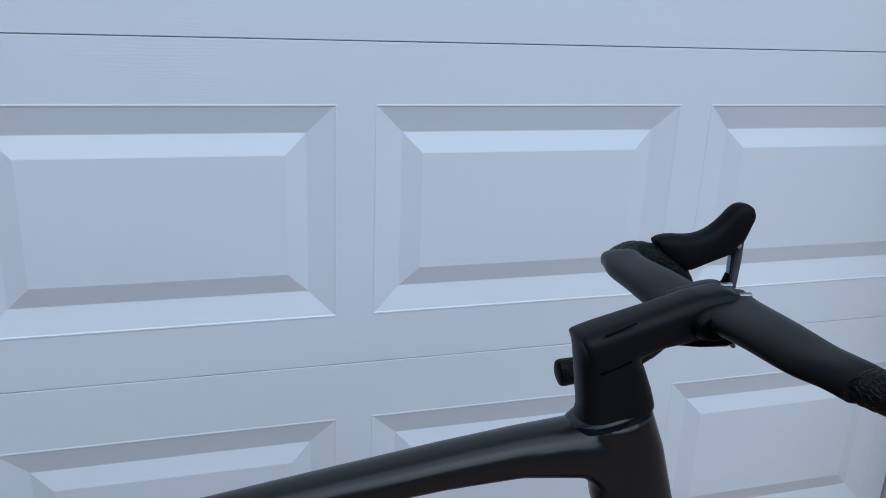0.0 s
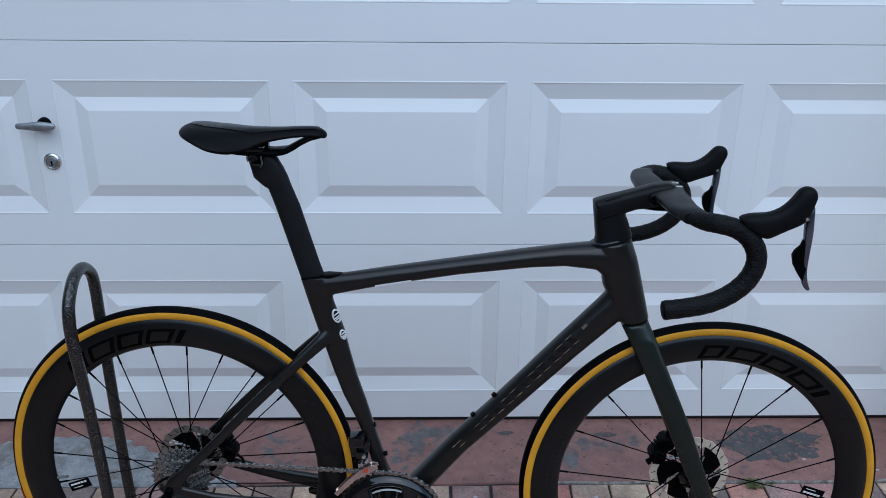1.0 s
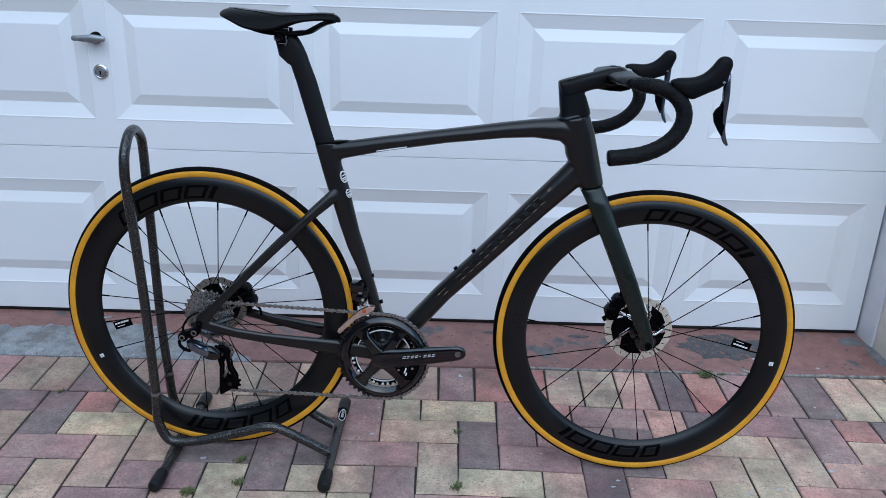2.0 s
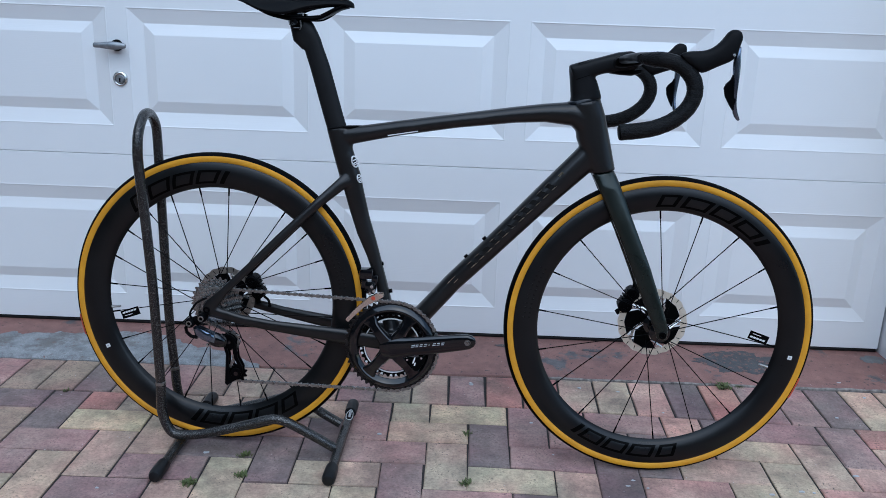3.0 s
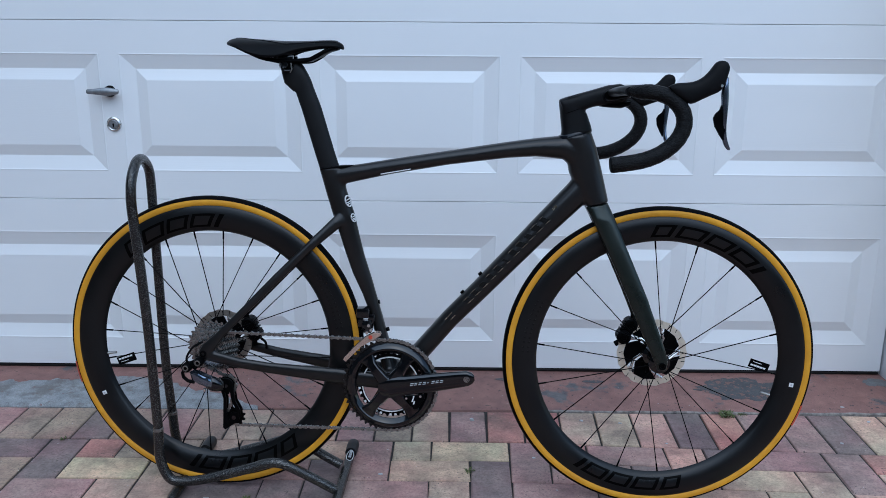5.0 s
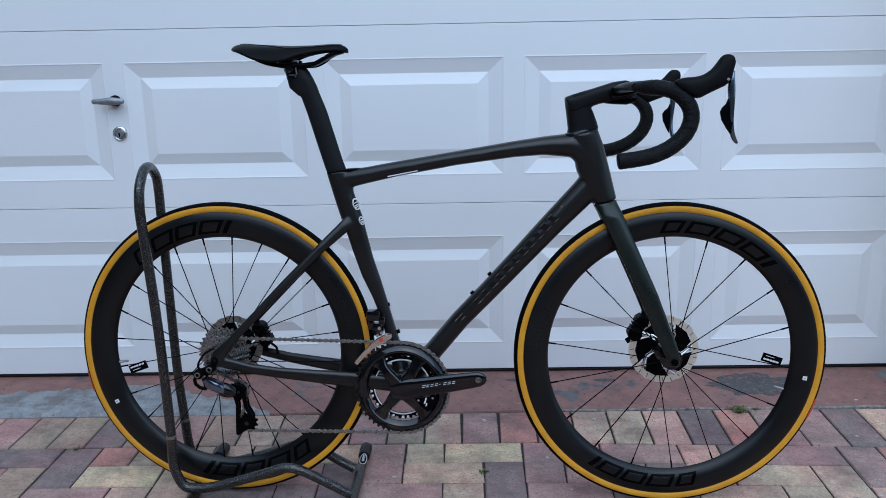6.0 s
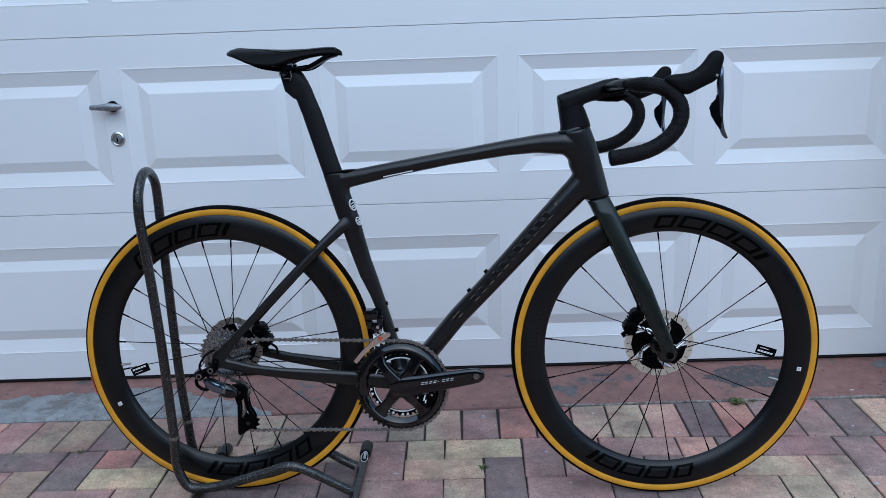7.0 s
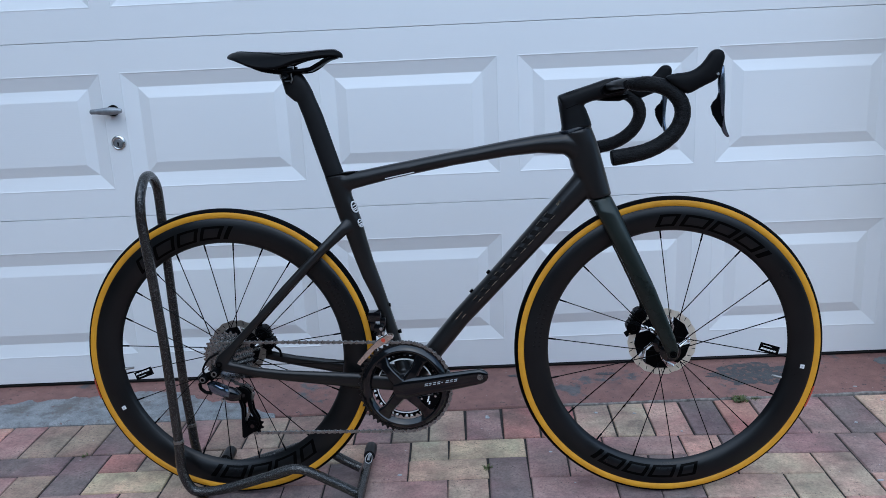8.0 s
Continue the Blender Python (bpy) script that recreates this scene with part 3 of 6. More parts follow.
def front_lip():
    """The strip's broken front edge, rubbed back to pale concrete."""
    bm = bmesh.new()
    rings = []
    for k in range(116):
        x = 0.71 + 0.01 * k
        y = -0.2750 + lip(x)
        w = 0.0012 + 0.0085 * noise.noise(Vector((x * 19, 7, 0)))
        rings.append([Vector((x, y + max(w, 0.001), 0.0040)), Vector((x, y + 0.0015, 0.0047 + 0.0015 * noise.noise(Vector((x * 23, 3, 0))))), Vector((x, y - 0.0030, 0.0020)), Vector((x, y - 0.0036, -0.012)), Vector((x, y + 0.003, -0.012))])
    loft(bm, rings)
    ob = part("apron_lip", bm, CRUMB, None)
    ob.matrix_world = DOOR
    tagged(ob, "pale chipped concrete edge of the strip", "concrete strip", kind="structure")


front_lip()

# ---- the bicycle ----
LEAN, AXLE, BASE = -3.85, 0.337, 0.9905
bike = thing("bicycle", "dark charcoal carbon road bicycle with amber-walled tyres in a stand", "bicycle", pose(0, 0, 0, LEAN, 0, 0))


def frame_shell():
    bm = bmesh.new()
    blade(bm, [(0.283, 0.741, 0.285, 0.700, 0.014, 0), (0.340, 0.749, 0.344, 0.714, 0.016, 0), (0.409, 0.761, 0.411, 0.729, 0.018, 0), (0.532, 0.781, 0.534, 0.751, 0.020, 0),
               (0.655, 0.801, 0.657, 0.767, 0.022, 0), (0.716, 0.810, 0.718, 0.771, 0.023, 0), (0.770, 0.816, 0.772, 0.766, 0.0265, 0), (0.805, 0.819, 0.806, 0.735, 0.0265, 0)])
    n = Vector((0.747, 0, -0.664))
    st = []
    for x, z, w, h in ((0.806, 0.742, 0.062, 0.023), (0.782, 0.712, 0.056, 0.023), (0.715, 0.638, 0.050, 0.022), (0.652, 0.567, 0.046, 0.022), (0.589, 0.497, 0.043, 0.022), (0.524, 0.428, 0.041, 0.023), (0.464, 0.357, 0.042, 0.028), (0.420, 0.305, 0.046, 0.034)):
        st.append((x, z, x + n.x * w, z + n.z * w, h, 0))
    blade(bm, st)
    blade(bm, [(0.766, 0.810, 0.829, 0.824, 0.0275, 0), (0.776, 0.790, 0.842, 0.790, 0.0275, 0), (0.785, 0.740, 0.856, 0.738, 0.0275, 0), (0.808, 0.690, 0.867, 0.695, 0.0285, 0), (0.822, 0.668, 0.871, 0.679, 0.0285, 0)])
    blade(bm, [(0.2535, 0.737, 0.305, 0.744, 0.014, 0), (0.268, 0.685, 0.312, 0.694, 0.015, 0), (0.283, 0.634, 0.330, 0.640, 0.016, 0), (0.293, 0.606, 0.338, 0.603, 0.015, 0), (0.307, 0.560, 0.351, 0.549, 0.014, 0),
               (0.324, 0.510, 0.367, 0.498, 0.014, 0), (0.345, 0.465, 0.379, 0.455, 0.014, 0), (0.362, 0.420, 0.391, 0.412, 0.016, 0), (0.376, 0.365, 0.405, 0.360, 0.019, 0), (0.388, 0.300, 0.430, 0.298, 0.032, 0)])
    rod(bm, (0.412, -0.043, 0.274), (0.412, 0.043, 0.274), 0.028, 24)
    for s in (-1, 1):
        stay = lambda rows: [(a + 0.007 * max(0.0, 1 - a / 0.16), b, c + 0.007 * max(0.0, 1 - c / 0.16), d, h, y) for a, b, c, d, h, y in rows]
        blade(bm, stay([(0.395, 0.296, 0.395, 0.258, 0.010, s * 0.036), (0.309, 0.303, 0.307, 0.267, 0.009, s * 0.038), (0.221, 0.310, 0.219, 0.280, 0.008, s * 0.046), (0.144, 0.317, 0.142, 0.292, 0.007, s * 0.054),
                   (0.081, 0.327, 0.078, 0.304, 0.007, s * 0.061), (0.030, 0.341, 0.022, 0.316, 0.007, s * 0.065), (0.0, 0.349, -0.003, 0.323, 0.007, s * 0.066), (-0.011, 0.345, -0.011, 0.329, 0.006, s * 0.066)]), 16)
        blade(bm, stay([(0.300, 0.650, 0.318, 0.615, 0.009, s * 0.008), (0.285, 0.635, 0.301, 0.613, 0.009, s * 0.014), (0.235, 0.586, 0.249, 0.570, 0.007, s * 0.030), (0.157, 0.509, 0.171, 0.495, 0.006, s * 0.045),
                   (0.089, 0.441, 0.102, 0.428, 0.006, s * 0.056), (0.030, 0.384, 0.044, 0.371, 0.006, s * 0.064), (-0.004, 0.356, 0.022, 0.340, 0.007, s * 0.066), (-0.010, 0.345, 0.010, 0.328, 0.007, s * 0.066)]), 16)
    return bm


shell = part("frame", frame_shell(), CARBON, bike, "moulded satin charcoal carbon frame")
blend(shell, 0.0023, 10)


def strip_on_tube(bm, x, z, du, dv, y, skew=0.0, u=(0.664, 0.747), n=(0.747, -0.664), thick=0.0006):
    """A small flat bar lying along the down tube."""
    out = []
    for a, b in ((-0.5, -0.5), (0.5, -0.5), (0.5, 0.5), (-0.5, 0.5)):
        q = (a * du + skew * b, b * dv)
        out.append((x + u[0] * q[0] + n[0] * q[1], z + u[1] * q[0] + n[1] * q[1]))
    slab(bm, out, y, y - thick)


def frame_details():
    # broken foil marks along the down tube; thin bronze bars paint the lettering's glints
    u, n = Vector((0.664, 0.747)), Vector((0.747, -0.664))
    start = Vector((0.541, 0.417))
    for k in range(11):
        d = 0.058 + 0.0238 * k
        wide = (0.014, 0.012, 0.015, 0.011, 0.014, 0.006, 0.013, 0.014, 0.012, 0.015, 0.011)[k]
        tall = 0.0095 + 0.0005 * k
        for off, side, du, dv, mat, name in ((0.0, 0.0, wide, tall, FAINT, "down_tube_block"), (-0.0015, -0.58 * tall, wide * 0.85, 0.0013, SHEEN, "down_tube_mark"), (0.0025, 0.60 * tall, wide * 0.95, 0.0020, SHEEN, "down_tube_mark")):
            if k % 3 == 2 and side < 0:
                continue
            c = start + u * (d + off) + n * (side - 0.0015)
            bm = bmesh.new()
            strip_on_tube(bm, c.x, c.y, du, dv, -0.0219 if mat is FAINT else -0.0221, 0.007)
            part(name, bm, mat, shell, "" if mat is FAINT else "bronze foil bar for a glint on the lettering")
    for d, side, du, dv in ((0.002, -0.006, 0.024, 0.0016), (0.008, 0.003, 0.013, 0.0016), (0.330, -0.002, 0.012, 0.0052)):
        c = start + u * d + n * (side - 0.002)
        bm = bmesh.new()
        strip_on_tube(bm, c.x, c.y, du, dv, -0.0221)
        part("down_tube_mark", bm, SHEEN, shell, "bronze foil bar for a glint on the lettering")
    # bottle bolts
    for x, z in ((0.604, 0.515), (0.566, 0.473)):
        bm = bmesh.new()
        rod(bm, (x + 0.008, 0, z - 0.009), (x - 0.0025, 0, z + 0.0030), 0.0048, 12)
        part("bottle_bolt", bm, BLACK, shell)
    for x, z in ((0.383, 0.446), (0.404, 0.385)):
        bm = bmesh.new()
        rod(bm, (x - 0.018, 0, z - 0.004), (x + 0.0005, 0, z + 0.0008), 0.0046, 12)
        part("bottle_bolt", bm, BLACK, shell)
    # white badges on the front of the seat tube
    for (x, z), r, tall in (((0.3250, 0.670), 0.0105, 1.25), ((0.3360, 0.634), 0.0080, 1.2)):
        bm = bmesh.new()
        ax = Vector((0.28, 0, -0.96))
        out = Vector((0.62, -0.78, 0.18)).normalized()
        right = ax.cross(out).normalized()
        c = Vector((x - 0.0080, -0.0118, z))
        ring = []
        for k in range(24):
            w = 2 * math.pi * k / 24
            d = right * math.cos(w) * r * 0.75 + ax * math.sin(w) * r * tall
            ring.append([c + d * q + out * h for q, h in ((0.8, 0.0036), (1.0, 0.0034), (1.0, 0.0), (0.8, 0.0))])
        loft(bm, ring, closed=True)
        for k in (-0.45, 0.1, 0.45):
            a, b = c + ax * r * k - right * r * 0.5 + out * 0.0035, c + ax * r * (k + 0.2) + right * r * 0.5 + out * 0.0035
            rod(bm, a, b, 0.0011, 6)
        part("badge", bm, WHITE, shell, "white printed badge")
    # pale sticker under the top tube
    bm = bmesh.new()
    slab(bm, [(0.388, 0.7282), (0.452, 0.7400), (0.452, 0.7422), (0.388, 0.7304)], -0.0135, -0.0155)
    part("top_tube_label", bm, WHITE, shell, "narrow white label strip")
    # cap over the seat clamp
    bm = bmesh.new()
    blade(bm, [(0.2575, 0.7390, 0.2580, 0.7350, 0.0125, 0), (0.282, 0.7430, 0.283, 0.7380, 0.0150, 0), (0.302, 0.7462, 0.303, 0.7405, 0.0140, 0), (0.318, 0.7468, 0.319, 0.7420, 0.0100, 0), (0.332, 0.7472, 0.333, 0.7440, 0.0040, 0)], 20, 3)
    part("seat_clamp_cap", bm, BLACK, shell)
    # axle end in the dropout
    bm = bmesh.new()
    lathe(bm, [(0.0, -0.0015), (0.0035, -0.0015), (0.0038, -0.0045), (0.0068, -0.0045), (0.0075, -0.0035), (0.0075, 0.004)], 24)
    part("rear_axle", bm, BLACK, shell, m=pose(0.007, -0.0705, AXLE))


frame_details()


def fork_shell():
    bm = bmesh.new()
    for s in (-1, 1):
        blade(bm, [(0.868, 0.678, 0.822, 0.667, 0.017, s * 0.014), (0.884, 0.645, 0.834, 0.645, 0.013, s * 0.026), (0.904, 0.598, 0.855, 0.604, 0.010, s * 0.034), (0.930, 0.540, 0.885, 0.543, 0.009, s * 0.041), (0.955, 0.484, 0.914, 0.480, 0.009, s * 0.047),
                   (0.979, 0.421, 0.943, 0.413, 0.008, s * 0.052), (0.997, 0.374, 0.966, 0.366, 0.008, s * 0.055), (1.0045, 0.346, 0.977, 0.341, 0.007, s * 0.056), (1.001, 0.330, 0.981, 0.328, 0.006, s * 0.056)], 18)
    blade(bm, [(0.869, 0.6775, 0.822, 0.666, 0.025, 0), (0.876, 0.662, 0.829, 0.655, 0.026, 0), (0.880, 0.650, 0.834, 0.646, 0.024, 0)])
    return bm


fork = part("fork", fork_shell(), CARBON_GREEN, bike, "satin dark green carbon fork")
blend(fork, 0.0028, 4)
bm = bmesh.new()
lathe(bm, [(0.0, -0.001), (0.004, -0.001), (0.0044, -0.0045), (0.0070, -0.0045), (0.0078, -0.0035), (0.0078, 0.004)], 24)
part("front_axle", bm, BLACK, fork, m=pose(BASE + 0.0005, -0.0625, AXLE + 0.003))


def seat():
    bm = bmesh.new()
    blade(bm, [(0.2470, 0.760, 0.3000, 0.770, 0.011, 0), (0.2465, 0.762, 0.2890, 0.768, 0.011, 0), (0.2170, 0.862, 0.2590, 0.870, 0.011, 0), (0.2035, 0.902, 0.2420, 0.914, 0.0115, 0), (0.1990, 0.911, 0.2380, 0.924, 0.012, 0)][1:], 20, 2.2)
    blade(bm, [(0.258, 0.725, 0.300, 0.735, 0.011, 0), (0.2465, 0.762, 0.2890, 0.768, 0.011, 0)], 20, 2.2)
    blade(bm, [(0.200, 0.900, 0.245, 0.905, 0.0115, 0), (0.181, 0.917, 0.240, 0.921, 0.013, 0), (0.178, 0.930, 0.233, 0.936, 0.0145, 0), (0.173, 0.951, 0.225, 0.950, 0.0145, 0), (0.176, 0.962, 0.213, 0.966, 0.013, 0)], 20, 2.6)
    post = part("seatpost", bm, SEATPOST, bike, "matt black aero carbon seatpost")
    blend(post, 0.0025, 3)
    for s in (-1, 1):
        bm = bmesh.new()
        slab(bm, [(0.180, 0.947), (0.199, 0.945), (0.205, 0.953), (0.203, 0.962), (0.190, 0.966), (0.177, 0.960), (0.175, 0.953)], s * 0.012, s * 0.019)
        clamp = part("saddle_clamp", bm, BLACK, post, "black bolted saddle clamp")
        bm = bmesh.new()
        lathe(bm, [(0.0, -0.002), (0.0034, -0.002), (0.0040, -0.0052), (0.0066, -0.0054), (0.0076, -0.0042), (0.0078, 0.002), (0.0, 0.002)], 24)
        part("clamp_bolt", bm, GLOSS, clamp, m=pose(0.1885, s * 0.0205, 0.9545) if s < 0 else pose(0.1885, s * 0.0205, 0.9545, 0, 0, 180))
        for z0, z1, x0, x1 in ((0.9635, 0.9735, 0.174, 0.206), (0.9405, 0.9440, 0.184, 0.200)):
            bm = bmesh.new()
            box(bm, x0, x1, s * 0.0185 - 0.006, s * 0.0185 + 0.006, z0, z1, 0.0016)
            part("clamp_jaw", bm, GLOSS, clamp)
        bm = bmesh.new()
        tube(bm, [(0.1990, s * 0.0205, 0.9385), (0.2025, s * 0.0205, 0.9460), (0.2005, s * 0.0205, 0.9560), (0.2025, s * 0.0205, 0.9660)], 0.0016, 8)
        tube(bm, [(0.1785, s * 0.0205, 0.9480), (0.1770, s * 0.0205, 0.9550), (0.1800, s * 0.0205, 0.9620)], 0.0016, 8)
        part("clamp_edge", bm, STEEL, clamp, "thin bright steel clamp edge")

    # the saddle's shell: stations from tail to nose, with the half width and the fall of the wings
    rings = []
    st = [(0.0665, 1.0015, 0.024, 0.003, 0.006), (0.0705, 1.0050, 0.036, 0.009, 0.009), (0.0800, 1.0082, 0.053, 0.0140, 0.011), (0.095, 1.0088, 0.065, 0.0185, 0.013), (0.110, 1.0076, 0.0705, 0.0240, 0.014), (0.125, 1.0064, 0.0710, 0.0300, 0.015), (0.140, 1.0058, 0.068, 0.0325, 0.0155), (0.155, 1.0046, 0.062, 0.034, 0.016), (0.170, 1.0036, 0.053, 0.032, 0.015), (0.184, 1.0030, 0.044, 0.029, 0.014),
          (0.196, 1.0028, 0.0375, 0.023, 0.013), (0.212, 1.0028, 0.0315, 0.017, 0.0125), (0.235, 1.0032, 0.0255, 0.0130, 0.0115), (0.260, 1.0048, 0.0220, 0.0115, 0.0105), (0.280, 1.0054, 0.0205, 0.0110, 0.0105), (0.295, 1.0046, 0.0185, 0.0105, 0.0105), (0.305, 1.0000, 0.014, 0.0095, 0.009), (0.3095, 0.9945, 0.007, 0.005, 0.005)]
    ROWS_ACROSS = 25
    for x, z, w, fall, thick in st:
        top, low = [], []
        for k in range(ROWS_ACROSS):
            a = -1 + 2 * k / (ROWS_ACROSS - 1)
            e = abs(a)
            seam = 0.0012 * math.exp(-((e * w - min(0.62 * w, 0.026)) / 0.0022) ** 2) if 0.085 < x < 0.295 else 0.0
            drop = fall * (0.16 * e ** 2 + 0.84 * e ** 2.7) + seam
            top.append(Vector((x, a * w, z - drop)))
            low.append(Vector((x, a * w * 0.95, z - drop - thick * (0.45 if e > 0.8 else 1))))
        rings.append(top + list(reversed(low)))
    bm = bmesh.new()
    loft(bm, rings)
    saddle = part("saddle", bm, COVER, bike, "black short-nosed saddle")
    # the smoother panel along the crown, edged by the seams
    def station(x):
        for p, q in zip(st, st[1:]):
            if p[0] <= x <= q[0]:
                k = (x - p[0]) / (q[0] - p[0])
                return [u + (v - u) * k for u, v in zip(p, q)]
    panel = []
    for k in range(45):
        x = 0.082 + 0.214 * k / 44
        _, z, w, fall, _ = station(x)
        half = min(0.60 * w, 0.024) * min(1.0, (k + 1) / 7.0) ** 0.5
        ring = []
        for y in [half * (-1 + j / 4) for j in range(9)]:
            e = abs(y) / w
            ring.append(Vector((x, y, z - fall * (0.16 * e ** 2 + 0.84 * e ** 2.7) + 0.0008)))
        panel.append(ring + [Vector((v.x, v.y, v.z - 0.0030)) for v in reversed(ring)])
    pbm = bmesh.new()
    loft(pbm, panel)
    part("crown_panel", pbm, PANEL, saddle, "smooth black panel along the crown")
    s = saddle.modifiers.new("round", "SUBSURF")
    s.levels = s.render_levels = 1
    for s in (-1, 1):
        bm = bmesh.new()
        tube(bm, smooth_line([(0.292, s * 0.010, 0.990), (0.272, s * 0.014, 0.983), (0.255, s * 0.018, 0.972), (0.235, s * 0.021, 0.9635), (0.205, s * 0.0225, 0.9625), (0.170, s * 0.0225, 0.9625), (0.140, s * 0.026, 0.968), (0.118, s * 0.033, 0.978), (0.106, s * 0.038, 0.988)], 5), 0.0042, 10)
        part("rail", bm, BLACK, saddle)
    bm = bmesh.new()
    blade(bm, [(0.300, 0.993, 0.299, 0.986, 0.010, 0), (0.285, 0.993, 0.283, 0.982, 0.018, 0), (0.262, 0.983, 0.262, 0.9715, 0.0225, 0), (0.240, 0.971, 0.239, 0.9615, 0.0255, 0), (0.205, 0.967, 0.205, 0.9590, 0.0255, 0)], 16)
    part("nose_bridge", bm, BLACK, saddle)
    bm = bmesh.new()
    blade(bm, [(0.082, 0.998, 0.086, 0.990, 0.036, 0), (0.097, 0.993, 0.099, 0.985, 0.050, 0), (0.130, 0.985, 0.130, 0.975, 0.050, 0), (0.165, 0.978, 0.165, 0.968, 0.040, 0)], 20)
    part("base_shell", bm, BLACK, saddle)
    bm = bmesh.new()
    loft(bm, [[Vector((x, y, z)) for x, z in ((0.0755, 0.9965), (0.0905, 0.9845), (0.0925, 0.9865), (0.0775, 0.9985))] for y in (-0.030, -0.010, 0.010, 0.030)])
    part("tail_plate", bm, GREY_PRINT, saddle, "small pale plate under the tail")


seat()


def oval(p, wide, high, tilt, power, n):
    """A squarish ring across the bar: round p, tipped by tilt."""
    ring = []
    for k in range(n):
        w = 2 * math.pi * k / n
        u = math.copysign(abs(math.cos(w)) ** (2 / power), math.cos(w)) * wide
        v = math.copysign(abs(math.sin(w)) ** (2 / power), math.sin(w)) * high
        ring.append(Vector((p[0] + u * math.cos(tilt) - v * math.sin(tilt), p[1], p[2] + u * math.sin(tilt) + v * math.cos(tilt))))
    return ring


def cockpit():
    bm = bmesh.new()
    blade(bm, [(0.7560, 0.8075, 0.8292, 0.8205, 0.0250, 0), (0.7566, 0.8122, 0.8296, 0.8262, 0.0248, 0), (0.7590, 0.8142, 0.8288, 0.8284, 0.0242, 0), (0.7630, 0.8160, 0.8266, 0.8300, 0.0230, 0), (0.7680, 0.8175, 0.8245, 0.8314, 0.0216, 0)], 40, 2.05)
    part("headset_cover", bm, HEADSET, bike, "black headset cover")
    bm = bmesh.new()
    blade(bm, [(0.7645, 0.8110, 0.8310, 0.8245, 0.0240, 0), (0.7672, 0.825, 0.8275, 0.837, 0.0226, 0), (0.7625, 0.861, 0.8180, 0.862, 0.0215, 0), (0.7590, 0.888, 0.806, 0.874, 0.0215, 0)], 24, 2.8)
    blade(bm, [(0.759, 0.8895, 0.772, 0.860, 0.0215, 0), (0.776, 0.8955, 0.793, 0.862, 0.0215, 0), (0.822, 0.9085, 0.832, 0.8755, 0.0200, 0), (0.858, 0.9195, 0.866, 0.8800, 0.0195, 0), (0.884, 0.9230, 0.892, 0.8830, 0.0205, 0), (0.895, 0.9185, 0.900, 0.892, 0.0195, 0)], 24, 3.4)
    stem = part("stem", bm, POST, bike, "matt black stem with spacers")
    blend(stem, 0.0024, 9)
    # the joints of the spacer stack
    for k in range(5):
        z = 0.8330 + 0.0056 * k
        bm = bmesh.new()
        blade(bm, [(0.7670 - 0.0008 * k, z + d, 0.8256 - 0.0023 * k, z + d + 0.0085, 0.0221 - 0.0002 * k, 0) for d in (0.0, 0.0007)], 28, 2.8)
        part("spacer_joint", bm, FAINT, stem)
    for y in (-0.010, 0.018):
        bm = bmesh.new()
        rod(bm, (0.8930, y, 0.9165), (0.9040, y, 0.9165), 0.0027, 12)
        part("clamp_bolt", bm, STEEL, stem, "small steel clamp bolt")
    for x, z in ((0.7745, 0.8620), (0.7755, 0.8935)):
        bm = bmesh.new()
        slab(bm, [(x, z), (x + 0.0260, z + 0.0095), (x + 0.0262, z + 0.0086), (x + 0.001, z - 0.0009)], -0.0190, -0.0217)
        part("stem_seam", bm, DECAL, stem)
    # the clamp that wraps the bar
    bm = bmesh.new()
    rings = []
    for y, grow in ((-0.0340, 0.0), (-0.0330, 0.6), (-0.0250, 1.3), (-0.0150, 2.0), (0.0, 2.2), (0.0190, 2.0), (0.0290, 1.3), (0.0370, 0.6), (0.0380, 0.0)):
        rings.append(oval((0.8785, y, 0.9035 - 0.0011 * grow), 0.0298 + 0.0006 * grow, 0.0103 + 0.0017 * grow, 0.20, 3.0, 28))
    loft(bm, rings)
    part("bar_clamp", bm, POST, stem, "matt black clamp round the bar")
    for y in (-0.0350, 0.0390):
        bm = bmesh.new()
        loft(bm, [oval((0.8780, y + d, 0.9035), 0.0292, 0.0099, 0.20, 3.0, 28) for d in (-0.0006, 0.0006)])
        part("clamp_seam", bm, DECAL, stem)
    # mount under the stem
    bm = bmesh.new()
    blade(bm, [(0.842, 0.8815, 0.843, 0.876, 0.010, 0), (0.862, 0.882, 0.863, 0.874, 0.014, 0), (0.885, 0.884, 0.887, 0.873, 0.015, 0), (0.906, 0.888, 0.905, 0.878, 0.012, 0)], 14)
    part("under_stem_mount", bm, BLACK, stem)

    # flat-topped bar: wide oval at the top, round past the bends
    for s in (-1, 1):
        first = set(bike.children)
        def drop(p):
            return Vector((0.840 + (p.x - 0.840) * 0.970, p.y, 0.768 + (p.z - 0.768) * 0.940))
        line = smooth_line([(0.878, s * 0.0, 0.905), (0.878, s * 0.03, 0.905), (0.879, s * 0.08, 0.9065), (0.881, s * 0.130, 0.9060), (0.886, s * 0.160, 0.9062), (0.891, s * 0.178, 0.9040)], 5)
        bm = bmesh.new()
        loft(bm, [oval(p - Vector((0.0045, 0, 0)) * min(1.0, 1.6 * i / (len(line) - 1)), 0.0285 - 0.0085 * min(1.0, 1.3 * i / (len(line) - 1)), 0.0094, 0.20 - 0.14 * i / (len(line) - 1), 2.9, 26) for i, p in enumerate(line)])
        part("bar_top", bm, POST, bike, "matt black flat aero bar top")
